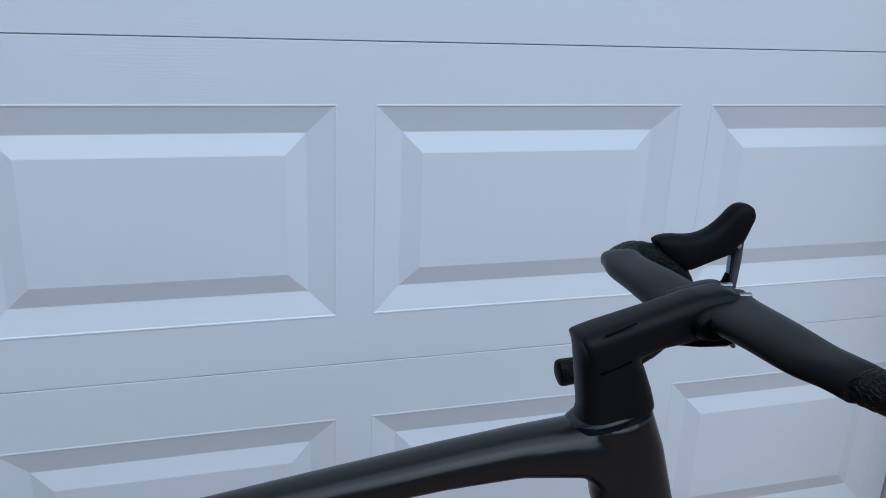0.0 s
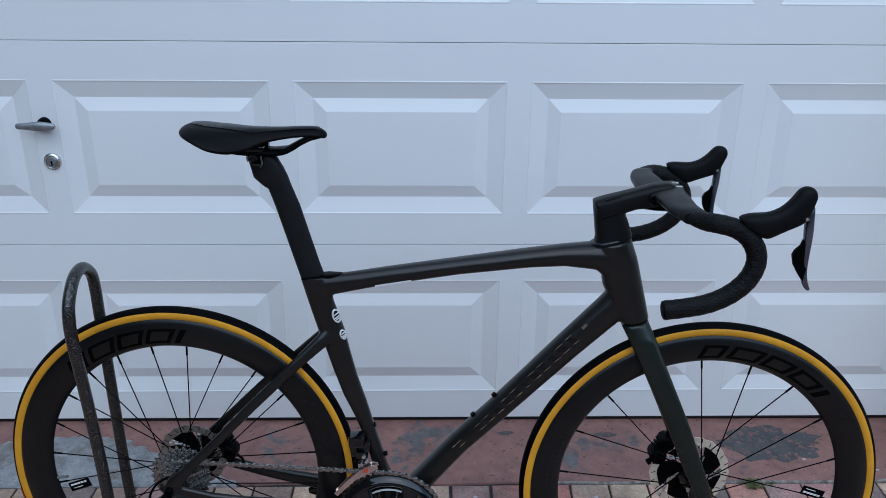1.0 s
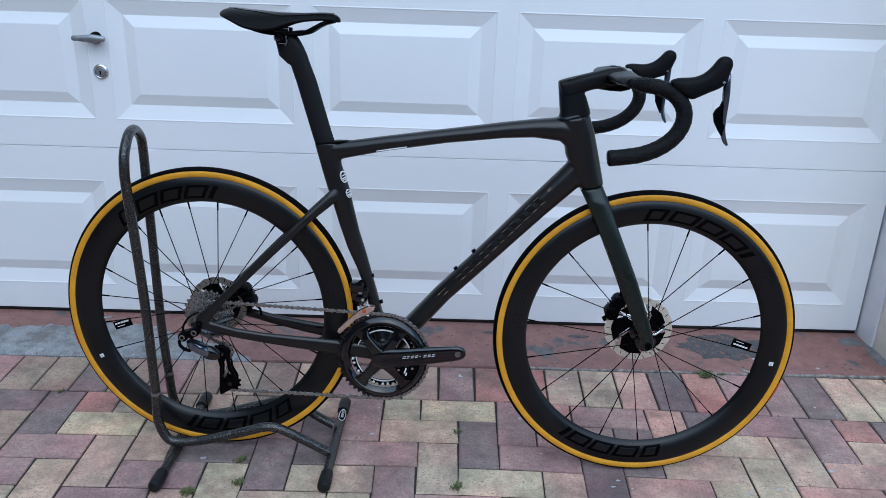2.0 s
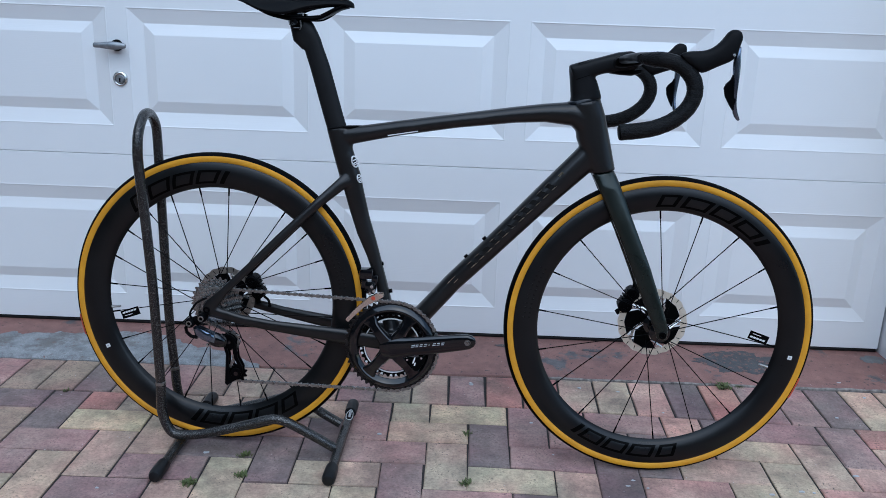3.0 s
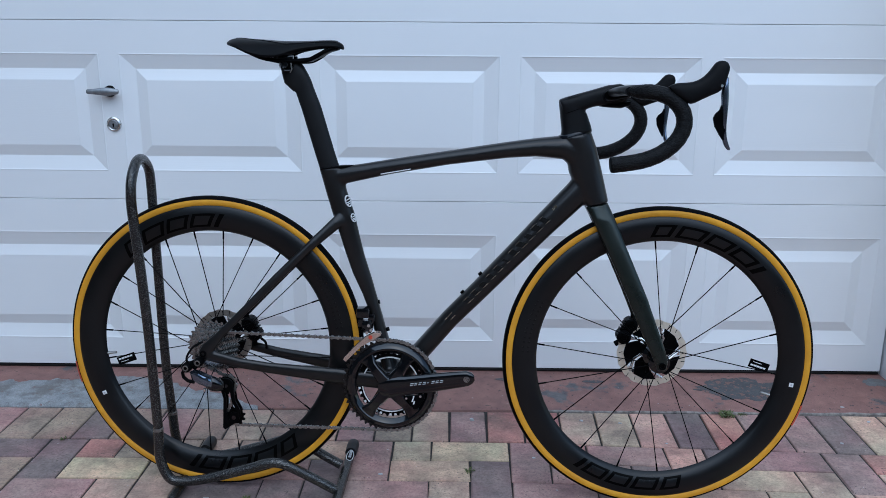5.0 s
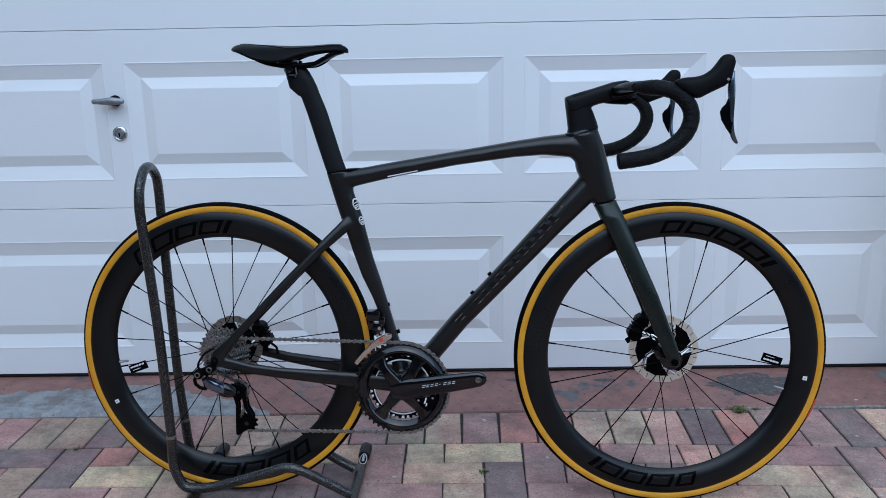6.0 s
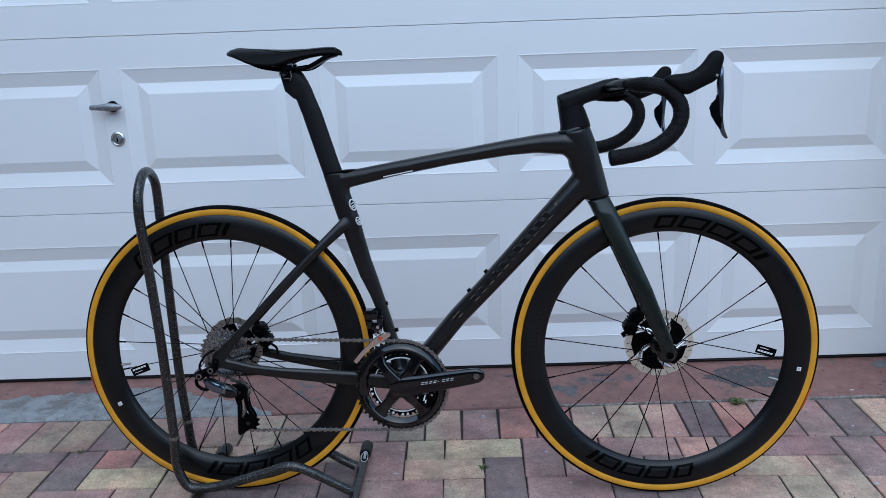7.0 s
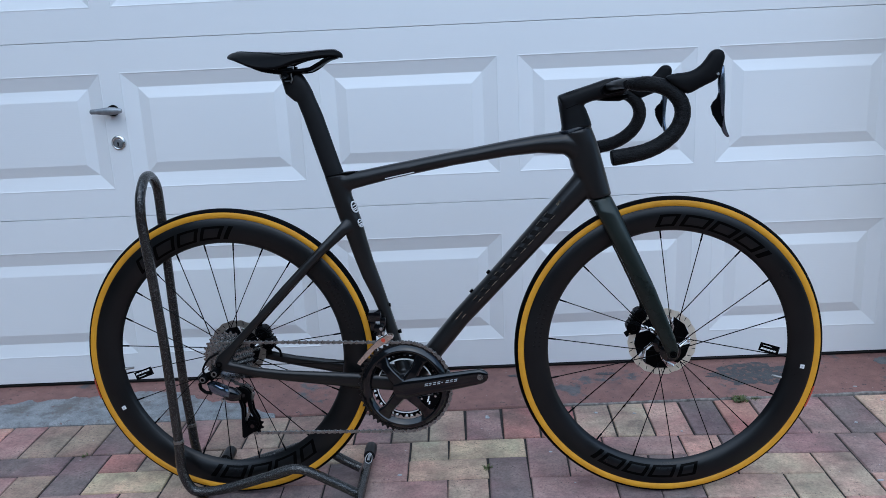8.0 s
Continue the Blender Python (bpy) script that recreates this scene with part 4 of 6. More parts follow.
        # taped part, wound with shallow overlaps
        pts = smooth_line([(0.8905, s * 0.171, 0.9125), (0.8925, s * 0.178, 0.9118), (0.899, s * 0.188, 0.9110), (0.915, s * 0.1985, 0.9105), (0.940, s * 0.2005, 0.9045), (0.962, s * 0.201, 0.890), (0.9755, s * 0.202, 0.868), (0.9765, s * 0.2035, 0.843),
                           (0.964, s * 0.205, 0.8165), (0.939, s * 0.2065, 0.794), (0.908, s * 0.208, 0.7795), (0.876, s * 0.2095, 0.7725), (0.843, s * 0.211, 0.768)], 10)
        pts = [drop(p) for p in pts]
        rad, fl = [], []
        for i in range(len(pts)):
            wind = (i % 5) / 5.0
            rad.append(0.0138 + 0.0010 * min(1.0, i / 70.0) + 0.0006 * wind)
            f = max(0.0, 1 - i / 24.0)
            fl.append((1 + 0.52 * f, 1 - 0.20 * f))
        bm = bmesh.new()
        tube(bm, pts, rad, 16, fl)
        part("bar_tape", bm, TAPE, bike, "wrapped black handlebar tape")
        bm = bmesh.new()
        tube(bm, [(0.844, s * 0.211, 0.7682), (0.8415, s * 0.211, 0.7679), (0.8400, s * 0.211, 0.7677)], [0.0145, 0.0140, 0.0105], 16)
        part("bar_plug", bm, BLACK, bike)
        # hood
        bm = bmesh.new()
        y = s * 0.201
        blade(bm, [(a, b, c, d, h, y - s * k * 0.0005) for k, (a, b, c, d, h) in enumerate((
            (0.9350, 0.9165, 0.9500, 0.9010, 0.0150), (0.9540, 0.9235, 0.9700, 0.8900, 0.0170), (0.9700, 0.9238, 0.9820, 0.8825, 0.0168), (0.9850, 0.9250, 0.9940, 0.8892, 0.0160),
            (0.9990, 0.9315, 1.0080, 0.8962, 0.0155), (1.0090, 0.9408, 1.0230, 0.9030, 0.0152), (1.0165, 0.9510, 1.0360, 0.9085, 0.0150), (1.0215, 0.9595, 1.0425, 0.9215, 0.0148),
            (1.0290, 0.9640, 1.0455, 0.9360, 0.0140), (1.0390, 0.9640, 1.0478, 0.9440, 0.0125), (1.0460, 0.9590, 1.0482, 0.9490, 0.0090)))], 18, 2.7)
        hood = part("brake_hood", bm, RUBBER, bike, "black rubber brake hood")
        hs = hood.modifiers.new("round", "SUBSURF")
        hs.levels = hs.render_levels = 1
        bm = bmesh.new()
        rod(bm, (1.0335, y - s * 0.016, 0.9185), (1.0335, y + s * 0.012, 0.9185), 0.0028, 10)
        part("pivot_pin", bm, SILVER, hood)
        yl = y - s * 0.004
        reach = pose(0.0045, 0, -0.002) if s < 0 else pose(-0.001, 0, 0)
        bm = bmesh.new()
        blade(bm, [(1.0435, 0.9400, 1.0370, 0.9370, 0.0075, yl), (1.0445, 0.9200, 1.0320, 0.9150, 0.0085, yl), (1.0468, 0.9020, 1.0320, 0.9000, 0.0085, yl), (1.0462, 0.8750, 1.0350, 0.8760, 0.0078, yl), (1.0455, 0.8480, 1.0368, 0.8480, 0.0070, yl - s * 0.002),
                   (1.0480, 0.8280, 1.0395, 0.8230, 0.0070, yl - s * 0.005), (1.0545, 0.8120, 1.0460, 0.8090, 0.0062, yl - s * 0.008), (1.0590, 0.8040, 1.0545, 0.8020, 0.004, yl - s * 0.009)], 14)
        lever = part("brake_lever", bm, LEVER, hood, "polished dark metal brake lever", m=reach)
        ls = lever.modifiers.new("round", "SUBSURF")
        ls.levels = ls.render_levels = 1
        bm = bmesh.new()
        slab(bm, [(1.0340, 0.886), (1.0392, 0.884), (1.0420, 0.868), (1.0435, 0.840), (1.0405, 0.8215), (1.0330, 0.8320), (1.0240, 0.8470), (1.0205, 0.8620), (1.0240, 0.8700), (1.0310, 0.8770)], yl - 0.004, yl + 0.004)
        part("shift_paddle", bm, BLACK, hood, "matt black shift paddle", m=reach)
        # the bar sits a little askew in its clamp
        for ob in set(bike.children) - first:
            top_part = ob.name.startswith("bar_top")
            held = ob.name.startswith("brake_hood")
            narrow = Matrix.Diagonal((1, 0.94, 1, 1))
            if s > 0 and held:
                ob.matrix_local = pose(-0.013, 0.009, -0.0130) @ pose(1.030, 0, 0.950) @ pose(0, 0, 0, 0, 6, 0) @ pose(-1.030, 0, -0.950) @ narrow
            elif s > 0:
                ob.matrix_local = pose(-0.010, 0.009, -0.0045 if top_part else -0.0050) @ narrow
            else:
                ob.matrix_local = pose(0.005 if held else 0.004, 0.004, -0.0025 if held else 0.001) @ narrow


cockpit()


def arc_patch(bm, r0, r1, a0, a1, y0, y1, slant=0.0, n=8):
    """A thin curved strip lying on the rim's side."""
    rings = []
    for k in range(n + 1):
        a = a0 + (a1 - a0) * k / n
        row = []
        for r, y in ((r0, y0), (r1, y1)):
            w = a + slant * (r - r0) / 0.05
            row.append((r, w, y))
        (ra, wa, ya), (rb, wb, yb) = row
        rings.append([Vector((ra * math.cos(wa), ya, ra * math.sin(wa))), Vector((rb * math.cos(wb), yb, rb * math.sin(wb))),
                      Vector((rb * math.cos(wb), yb + 0.0006, rb * math.sin(wb))), Vector((ra * math.cos(wa), ya + 0.0006, ra * math.sin(wa)))])
    loft(bm, rings)


def rim_side(r, depth_r):
    """The y of the rim's near face at a radius: a bulged aero wall."""
    k = min(max((r - depth_r) / (0.313 - depth_r), 0.0), 1.0)
    if k < 0.62:
        return -(0.0034 + 0.0128 * math.sin(k / 0.62 * math.pi / 2) ** 0.8)
    return -(0.0162 - 0.0034 * ((k - 0.62) / 0.38) ** 2)


MARKS = {False: ((96.5, 46.0), (284.5, 237.0)), True: ((134.0, 86.5), (311.0, 259.0))}


def wheel(label, m, inner, spokes, first, rotor_r, rear):
    bm = bmesh.new()
    prof = [(inner, 0.0)]
    for k in range(1, 13):
        r = inner + (0.313 - inner) * k / 12
        prof.append((r, -rim_side(r, inner)))
    prof += [(0.3145, 0.0115), (0.3145, 0.009), (0.306, 0.008)]
    full = prof + [(r, -y) for r, y in reversed(prof[1:])]
    lathe(bm, full, 160, closed=True)
    w = part("wheel", bm, RIM, bike, label, m=m)
    # tyre: tread crown and the coloured walls
    def tyre_ring(a0, a1, n, lift):
        out = []
        for k in range(n + 1):
            a = radians(a0 + (a1 - a0) * k / n)
            out.append((0.3220 + (0.0130 + lift) * math.sin(a), (0.0135 + lift) * math.cos(a)))
        return out
    bm = bmesh.new()
    pr = tyre_ring(26, 154, 18, 0.0003)
    lathe(bm, pr + [(r - 0.004, y * 0.8) for r, y in reversed(pr)], 180, closed=True)
    part("tyre", bm, TREAD, w, "smooth black tyre tread")
    for s in (-1, 1):
        bm = bmesh.new()
        pr = [(r, s * y) for r, y in tyre_ring(-48, 28, 10, 0)]
        lathe(bm, pr + [(r, y - s * 0.003) for r, y in reversed(pr)], 180, closed=True)
        part("tyre_sidewall", bm, AMBER, w, "amber tyre sidewall")
    bm = bmesh.new()
    ra = radians(-21 if not rear else 193)
    arc_patch(bm, 0.3285, 0.3335, ra - 0.075, ra + 0.075, -0.0135, -0.0100, n=12)
    part("tyre_patch", bm, RED, w, "small red patch on the tyre")
    # hub
    flange = 0.029 if not rear else 0.022
    bm = bmesh.new()
    lathe(bm, [(0.0, -0.050), (0.009, -0.050), (0.010, -0.036), (0.0115, -flange - 0.006), (0.0225, -flange - 0.002), (0.0225, -flange + 0.002), (0.014, -flange + 0.008), (0.0125, 0.0), (0.016, 0.020), (0.024, 0.026), (0.024, 0.030), (0.018, 0.034), (0.0165, 0.050), (0.0, 0.050)], 40)
    part("hub", bm, GLOSS, w, "black hub")
    # spokes: leading and trailing in turn, one flange after the other
    step = 2 * math.pi / spokes
    for k in range(spokes):
        a = radians(first) + k * step
        side, lead = ((-1, -1.25), (1, 0.0), (-1, 1.25))[k % 3] if rear else ((1, -1.1), (1, 1.1), (-1, 0.0))[k % 3]
        hub_a = a + lead
        p = Vector((0.0215 * math.cos(hub_a), side * (flange if side < 0 else 0.028), 0.0215 * math.sin(hub_a)))
        q = Vector(((inner - 0.001) * math.cos(a), side * 0.001, (inner - 0.001) * math.sin(a)))
        e = p + (q - p) * ((inner - 0.016) / inner)
        bm = bmesh.new()
        tube(bm, [p, e], 0.0011, 6)
        tube(bm, [e, q + (q - p).normalized() * 0.004], 0.0019, 6)
        part("spoke", bm, BLACK, w)
    # brake rotor on the far side
    bm = bmesh.new()
    n = 216
    rings = []
    for k in range(n):
        a = 2 * math.pi * k / n
        ro = rotor_r + 0.0009 * math.cos(a * 18)
        ri = rotor_r - 0.0155 + 0.0016 * math.cos(a * 12 + 1)
        rings.append([Vector((ri * math.cos(a), 0.0445, ri * math.sin(a))), Vector((ro * math.cos(a), 0.0445, ro * math.sin(a))), Vector((ro * math.cos(a), 0.0463, ro * math.sin(a))), Vector((ri * math.cos(a), 0.0463, ri * math.sin(a)))])
    loft(bm, rings, closed=True)
    # the rear rotor's shade is put into its colour
    rotor = part("brake_rotor", bm, ROTOR if not rear else SHADED_ROTOR, w, "champagne-coloured slotted brake rotor" if not rear else "slotted brake rotor, its shade put into the colour")
    for k in range(24):
        a = 2 * math.pi * k / 24
        bm = bmesh.new()
        c = Vector((math.cos(a), 0, math.sin(a)))
        t = Vector((-math.sin(a), 0, math.cos(a)))
        rc = rotor_r - 0.0065 + (0.002 if k % 2 else -0.001)
        o = [c * (rc - 0.004) - t * 0.002, c * (rc - 0.004) - t * 0.0005, c * (rc + 0.004) + t * 0.002, c * (rc + 0.004) + t * 0.0005]
        slab(bm, [(v.x, v.z) for v in o], 0.0441, 0.0444)
        part("rotor_slot", bm, BLACK, rotor)
    # cooling fins / carrier between hub and track
    for k in range(5):
        a0 = 2 * math.pi * k / 5 + 0.35
        bm = bmesh.new()
        out = []
        for r, da in ((0.016, -0.75), (rotor_r - 0.034, -0.42), (rotor_r - 0.0150, -0.06), (rotor_r - 0.0140, 0.32), (rotor_r - 0.0140, 0.80), (rotor_r - 0.034, 0.62), (0.016, 0.50)):
            out.append((r * math.cos(a0 + da), r * math.sin(a0 + da)))
        slab(bm, out, 0.0425, 0.0475)
        part("rotor_fin", bm, BLACK, rotor, "black cooling fin")
        bm = bmesh.new()
        a = a0 + 0.9
        rod(bm, ((rotor_r - 0.0195) * math.cos(a), 0.041, (rotor_r - 0.0195) * math.sin(a)), ((rotor_r - 0.0195) * math.cos(a), 0.048, (rotor_r - 0.0195) * math.sin(a)), 0.0032, 10)
        part("rotor_rivet", bm, SILVER, rotor)
        bm = bmesh.new()
        a1, a2 = a0 + 0.72, a0 + 1.02
        tube(bm, [(0.020 * math.cos(a1 - 0.5), 0.0445, 0.020 * math.sin(a1 - 0.5)), ((rotor_r - 0.035) * math.cos(a1 - 0.1), 0.0445, (rotor_r - 0.035) * math.sin(a1 - 0.1)), ((rotor_r - 0.014) * math.cos(a2), 0.0445, (rotor_r - 0.014) * math.sin(a2))], [0.0026, 0.0034, 0.0030], 8)
        part("rotor_arm", bm, SILVER, rotor)
    # gloss marks on the rim: plain slanted frames and a short bar, twice round
    mid0, mid1 = inner + 0.0105, 0.2980
    lean_in = -0.085
    def bar(bm, r0, r1, a0, a1):
        cuts = max(1, round((r1 - r0) / 0.004))
        for q in range(cuts):
            ra, rb = r0 + (r1 - r0) * q / cuts, r0 + (r1 - r0) * (q + 1) / cuts
            shift = lean_in * (ra - mid0) / 0.05
            arc_patch(bm, ra, rb, a0 + shift, a1 + shift, rim_side(ra, inner) - 0.0006, rim_side(rb, inner) - 0.0006, lean_in)
    for begin, end in MARKS[rear]:
        span = radians(begin - end)
        for lo, hi in ((0.0, 0.17), (0.21, 0.44), (0.47, 0.68), (0.71, 0.92), (0.955, 1.0)):
            a0, a1 = radians(begin) - span * hi, radians(begin) - span * lo
            bm = bmesh.new()
            if hi - lo > 0.1:
                leg = span * 0.034
                bar(bm, mid0, mid1, a1 - leg, a1)
                bar(bm, mid0, mid0 + 0.0045, a0 + leg, a1 - leg)
                bar(bm, mid1 - 0.0050, mid1, a0 + leg, a1 - leg)
                bar(bm, mid0, mid1, a0, a0 + leg)
            else:
                bar(bm, mid0, mid1, a0, a1)
            part("rim_mark", bm, DECAL, w, "gloss black mark on the rim")
    # fainter small bars further round, and the little white square
    for k in range(6):
        a = radians(153.5 + 4.2 * k if not rear else 28.0 - 3.7 * k)
        bm = bmesh.new()
        for d in (0.0, 2.0):
            arc_patch(bm, 0.2795, 0.2945, a + radians(d), a + radians(d + 0.75), rim_side(0.2795, inner) - 0.0005, rim_side(0.2945, inner) - 0.0005)
        part("rim_small_mark", bm, FAINT, w)
    dot_r, dot_a = (math.hypot(1.279 - BASE, 0.2899 - AXLE), math.atan2(0.2899 - AXLE, 1.279 - BASE)) if not rear else (math.hypot(-0.2619, 0.2164 - AXLE), math.atan2(0.2164 - AXLE, -0.2619))
    bm = bmesh.new()
    arc_patch(bm, dot_r - 0.0045, dot_r + 0.0045, dot_a - 0.015, dot_a + 0.015, rim_side(dot_r - 0.0045, inner) - 0.0008, rim_side(dot_r + 0.0045, inner) - 0.0008)
    sq = part("rim_sticker", bm, WHITE, w, "small white square sticker")
    bm = bmesh.new()
    arc_patch(bm, dot_r - 0.0018, dot_r + 0.0018, dot_a - 0.006, dot_a + 0.006, rim_side(dot_r, inner) - 0.0016, rim_side(dot_r, inner) - 0.0016)
    part("sticker_mark", bm, GREY_PRINT, sq)
    # valve
    bm = bmesh.new()
    va = radians(-17 if not rear else 187)
    c = Vector((math.cos(va), 0, math.sin(va)))
    tube(bm, [c * inner, c * (inner - 0.004), c * (inner - 0.020)], [0.004, 0.003, 0.0026], 8)
    part("valve", bm, STEEL, w)
    # card tag hung on a spoke
    bm = bmesh.new()
    ta = radians(-1.8 if not rear else 190.9)
    c = Vector((math.cos(ta), 0, math.sin(ta))) * (0.2194 if not rear else 0.2134)
    tilt = radians(-18 if not rear else 20)
    u, v = Vector((math.cos(tilt), 0, math.sin(tilt))), Vector((-math.sin(tilt), 0, math.cos(tilt)))
    o = [c + u * a + v * b for a, b in ((-0.022, -0.010), (0.022, -0.010), (0.022, 0.009), (-0.022, 0.009))]
    slab(bm, [(q.x, q.z) for q in o], -0.007, -0.0082)
    tag = part("spoke_tag", bm, BLACK, w, "small black card tag on a spoke")
    bm = bmesh.new()
    flip = -1 if not rear else 1
    for k in range(5):
        cc = c + u * (-0.0150 + 0.0070 * k) + v * 0.0035 * flip
        o = [cc + u * (a + 0.3 * b) + v * b for a, b in ((-0.0029, -0.0019), (0.0029, -0.0019), (0.0029, 0.0019), (-0.0029, 0.0019))]
        slab(bm, [(q.x, q.z) for q in o], -0.0083, -0.0087)
    cc = c - v * 0.0040 * flip
    o = [cc + u * a + v * b for a, b in ((-0.015, -0.0006), (0.004, -0.0006), (0.004, 0.0006), (-0.015, 0.0006))]
    slab(bm, [(q.x, q.z) for q in o], -0.0083, -0.0087)
    part("tag_print", bm, WHITE, tag)
    return w


wheel("deep matt carbon front wheel", pose(BASE, 0, AXLE - 0.001, 0, 0, 2.288), 0.2608, 18, 93.7, 0.0768, False)
REAR_X, REAR_Z = 0.0130, AXLE + 0.0025        # lifted a little by the stand
rear_wheel = wheel("deep matt carbon rear wheel", pose(REAR_X, 0, REAR_Z), 0.2575, 24, 84.6, 0.0665, True)


def caliper(parent, x, z, turn, size, label):
    m = pose(x, 0.054, z, 0, turn, 0) @ Matrix.Diagonal((size, 1, size, 1))
    bm = bmesh.new()
    box(bm, -0.024, 0.024, -0.014, 0.014, -0.010, 0.010, 0.004)
    rod(bm, (-0.026, -0.004, 0.002), (-0.034, -0.004, 0.006), 0.0052, 12)
    rod(bm, (0.020, -0.006, -0.006), (0.032, -0.006, -0.010), 0.0050, 12)
    body = part("brake_caliper", bm, BLACK, parent, label, m=m)
    for k, r in ((-0.013, 0.0128), (0.013, 0.0118)):
        bm = bmesh.new()
        lathe(bm, [(0.0, -0.0215), (r * 0.35, -0.0215), (r * 0.40, -0.0195), (r * 0.72, -0.0200), (r * 0.82, -0.0180), (r, -0.0170), (r, 0.012), (0.0, 0.012)], 24)
        part("caliper_piston_boss", bm, BLACK, body, m=pose(k, 0, 0.001))
    for k in range(6):
        bm = bmesh.new()
        box(bm, -0.018 + 0.0062 * k, -0.0150 + 0.0062 * k, -0.014, 0.010, 0.0105, 0.0140, 0.0005)
        part("cooling_fin", bm, BLACK, body)
    for k in (-0.018, 0.018):
        bm = bmesh.new()
        rod(bm, (k, -0.019, -0.004), (k, 0.0, -0.004), 0.0036, 10)
        part("caliper_bolt", bm, BLACK, body)
    bm = bmesh.new()
    tube(bm, smooth_line([(0.024, 0, 0.004), (0.036, -0.004, 0.010), (0.048, -0.006, 0.006)], 4), 0.0025, 8)
    part("hose", bm, BLACK, body)


caliper(fork, 0.933, 0.385, -62, 1.22, "black finned front brake caliper")
caliper(shell, 0.079, 0.362, 62, 1.18, "black finned rear brake caliper")


def cassette():
    radii = [0.0565, 0.0525, 0.0490, 0.0460, 0.0430, 0.0405, 0.0380, 0.0355, 0.0330, 0.0305, 0.0280]
    body = None
    for k, r in enumerate(radii):
        y = -0.0215 - 0.0034 * k
        count = int(round(2 * math.pi * r / 0.0127))
        bm = bmesh.new()
        teeth_ring(bm, count, r * 0.55 if k < 8 else 0.012, r - 0.002, r + 0.0035, y, y - 0.0016)
        ob = part("sprocket", bm, SPROCKET, body or rear_wheel, "steel cassette sprockets" if body is None else "", smooth=False)
        if body is None:
            ob.name = "cassette"
            body = ob
    bm = bmesh.new()
    lathe(bm, [(0.0, -0.0615), (0.016, -0.0615), (0.019, -0.060), (0.019, -0.022), (0.0, -0.022)], 30)
    part("lockring", bm, SPROCKET, body)


cassette()

BB = Vector((0.413, 0, 0.271))


def crankset():
    # arm towards the front, spider and rings round the spindle
    ux = Vector((0.168, 0, 0.0300)).normalized()
    uz = Vector((-ux.z, 0, ux.x))
    def at(a, b, y):
        p = BB + ux * a + uz * b
        return Vector((p.x, y, p.z))
    bm = bmesh.new()
    rings = []
    for a, w, y0, y1 in ((-0.024, 0.010, -0.050, -0.064), (-0.020, 0.020, -0.049, -0.066), (0.0, 0.0250, -0.049, -0.067), (0.020, 0.0235, -0.050, -0.068), (0.038, 0.0215, -0.052, -0.069), (0.075, 0.0208, -0.056, -0.072), (0.115, 0.0196, -0.060, -0.0745), (0.155, 0.0178, -0.0625, -0.0765), (0.172, 0.0165, -0.0635, -0.0775), (0.182, 0.0120, -0.0640, -0.0770), (0.187, 0.0055, -0.0655, -0.0755)):
        c, h = (y0 + y1) / 2, abs(y1 - y0) / 2
        ring = []
        for k in range(20):
            t = 2 * math.pi * k / 20
            cs, sn = math.cos(t), math.sin(t)
            u = math.copysign(abs(cs) ** 0.7, cs)
            v = math.copysign(abs(sn) ** 0.7, sn)
            ring.append(at(a, w * u, c + h * v))
        rings.append(ring)
    loft(bm, rings)
    crank = part("crankset", bm, GLOSS, bike, "gloss black crankset without a pedal")
    bm = bmesh.new()
    for a, b in ((0.170, 0.0),):
        p = at(a, b, -0.0)
        lathe(bm, [(0.0, -0.0790), (0.0035, -0.0790), (0.0042, -0.0773), (0.0066, -0.0773), (0.0070, -0.0755)], 24)
    part("pedal_thread", bm, STEEL, crank, "bare pedal thread", m=pose(at(0.170, 0, 0).x, 0, at(0.170, 0, 0).z))
    # plain light bars where lettering stands on the arm
    bm = bmesh.new()
    for k, wide in enumerate((0.0076, 0.0060, 0.0062, 0.0064, 0.0030, 0.0070, 0.0066, 0.0066)):
        a = 0.046 + k * 0.0094
        y = -0.0705 - 0.00080 * k
        for b0, b1 in ((0.0062, 0.0049), (0.0026, 0.0013)) if k != 4 else ((0.0044, 0.0031),):
            o = [at(q + 0.45 * b, b, y) for q, b in ((a, b0), (a + wide, b0), (a + wide, b1), (a, b1))]
            slab(bm, [(v.x, v.z) for v in o], y, y - 0.0024)
    part("crank_print", bm, GREY_PRINT, crank, "light grey printed bars")
    # outer ring: teeth, then a domed black shell
    bm = bmesh.new()
    teeth_ring(bm, 52, 0.089, 0.1005, 0.1065, -0.0455, -0.0485)
    part("chainring", bm, TOOTH, crank, "dark toothed steel chainring", smooth=False, m=Matrix.Translation((BB.x, 0, BB.z)))
    bm = bmesh.new()
    lathe(bm, [(0.0745, -0.047), (0.0745, -0.0492), (0.0752, -0.0500), (0.0820, -0.0562), (0.0838, -0.0574), (0.0856, -0.0577), (0.0876, -0.0570), (0.0920, -0.0540), (0.0962, -0.0500), (0.0968, -0.0487), (0.0960, -0.047)], 120, closed=True)
    part("chainring_shell", bm, GLOSS, crank, "gloss black hollow chainring shell", m=Matrix.Translation((BB.x, 0, BB.z)))
    bm = bmesh.new()
    teeth_ring(bm, 36, 0.0605, 0.0690, 0.0745, -0.0375, -0.0400)
    small = part("inner_chainring", bm, DECAL, crank, "black inner chainring", smooth=False, m=Matrix.Translation((BB.x, 0, BB.z)))
    bm = bmesh.new()
    lathe(bm, [(0.0608, -0.0398), (0.0608, -0.0418), (0.0611, -0.0428), (0.0628, -0.0428), (0.0634, -0.0398)], 96, closed=True)
    part("ring_edge", bm, MACHINED, small, "bright machined edge")
    for k in range(40):
        a = 2 * math.pi * k / 40
        bm = bmesh.new()
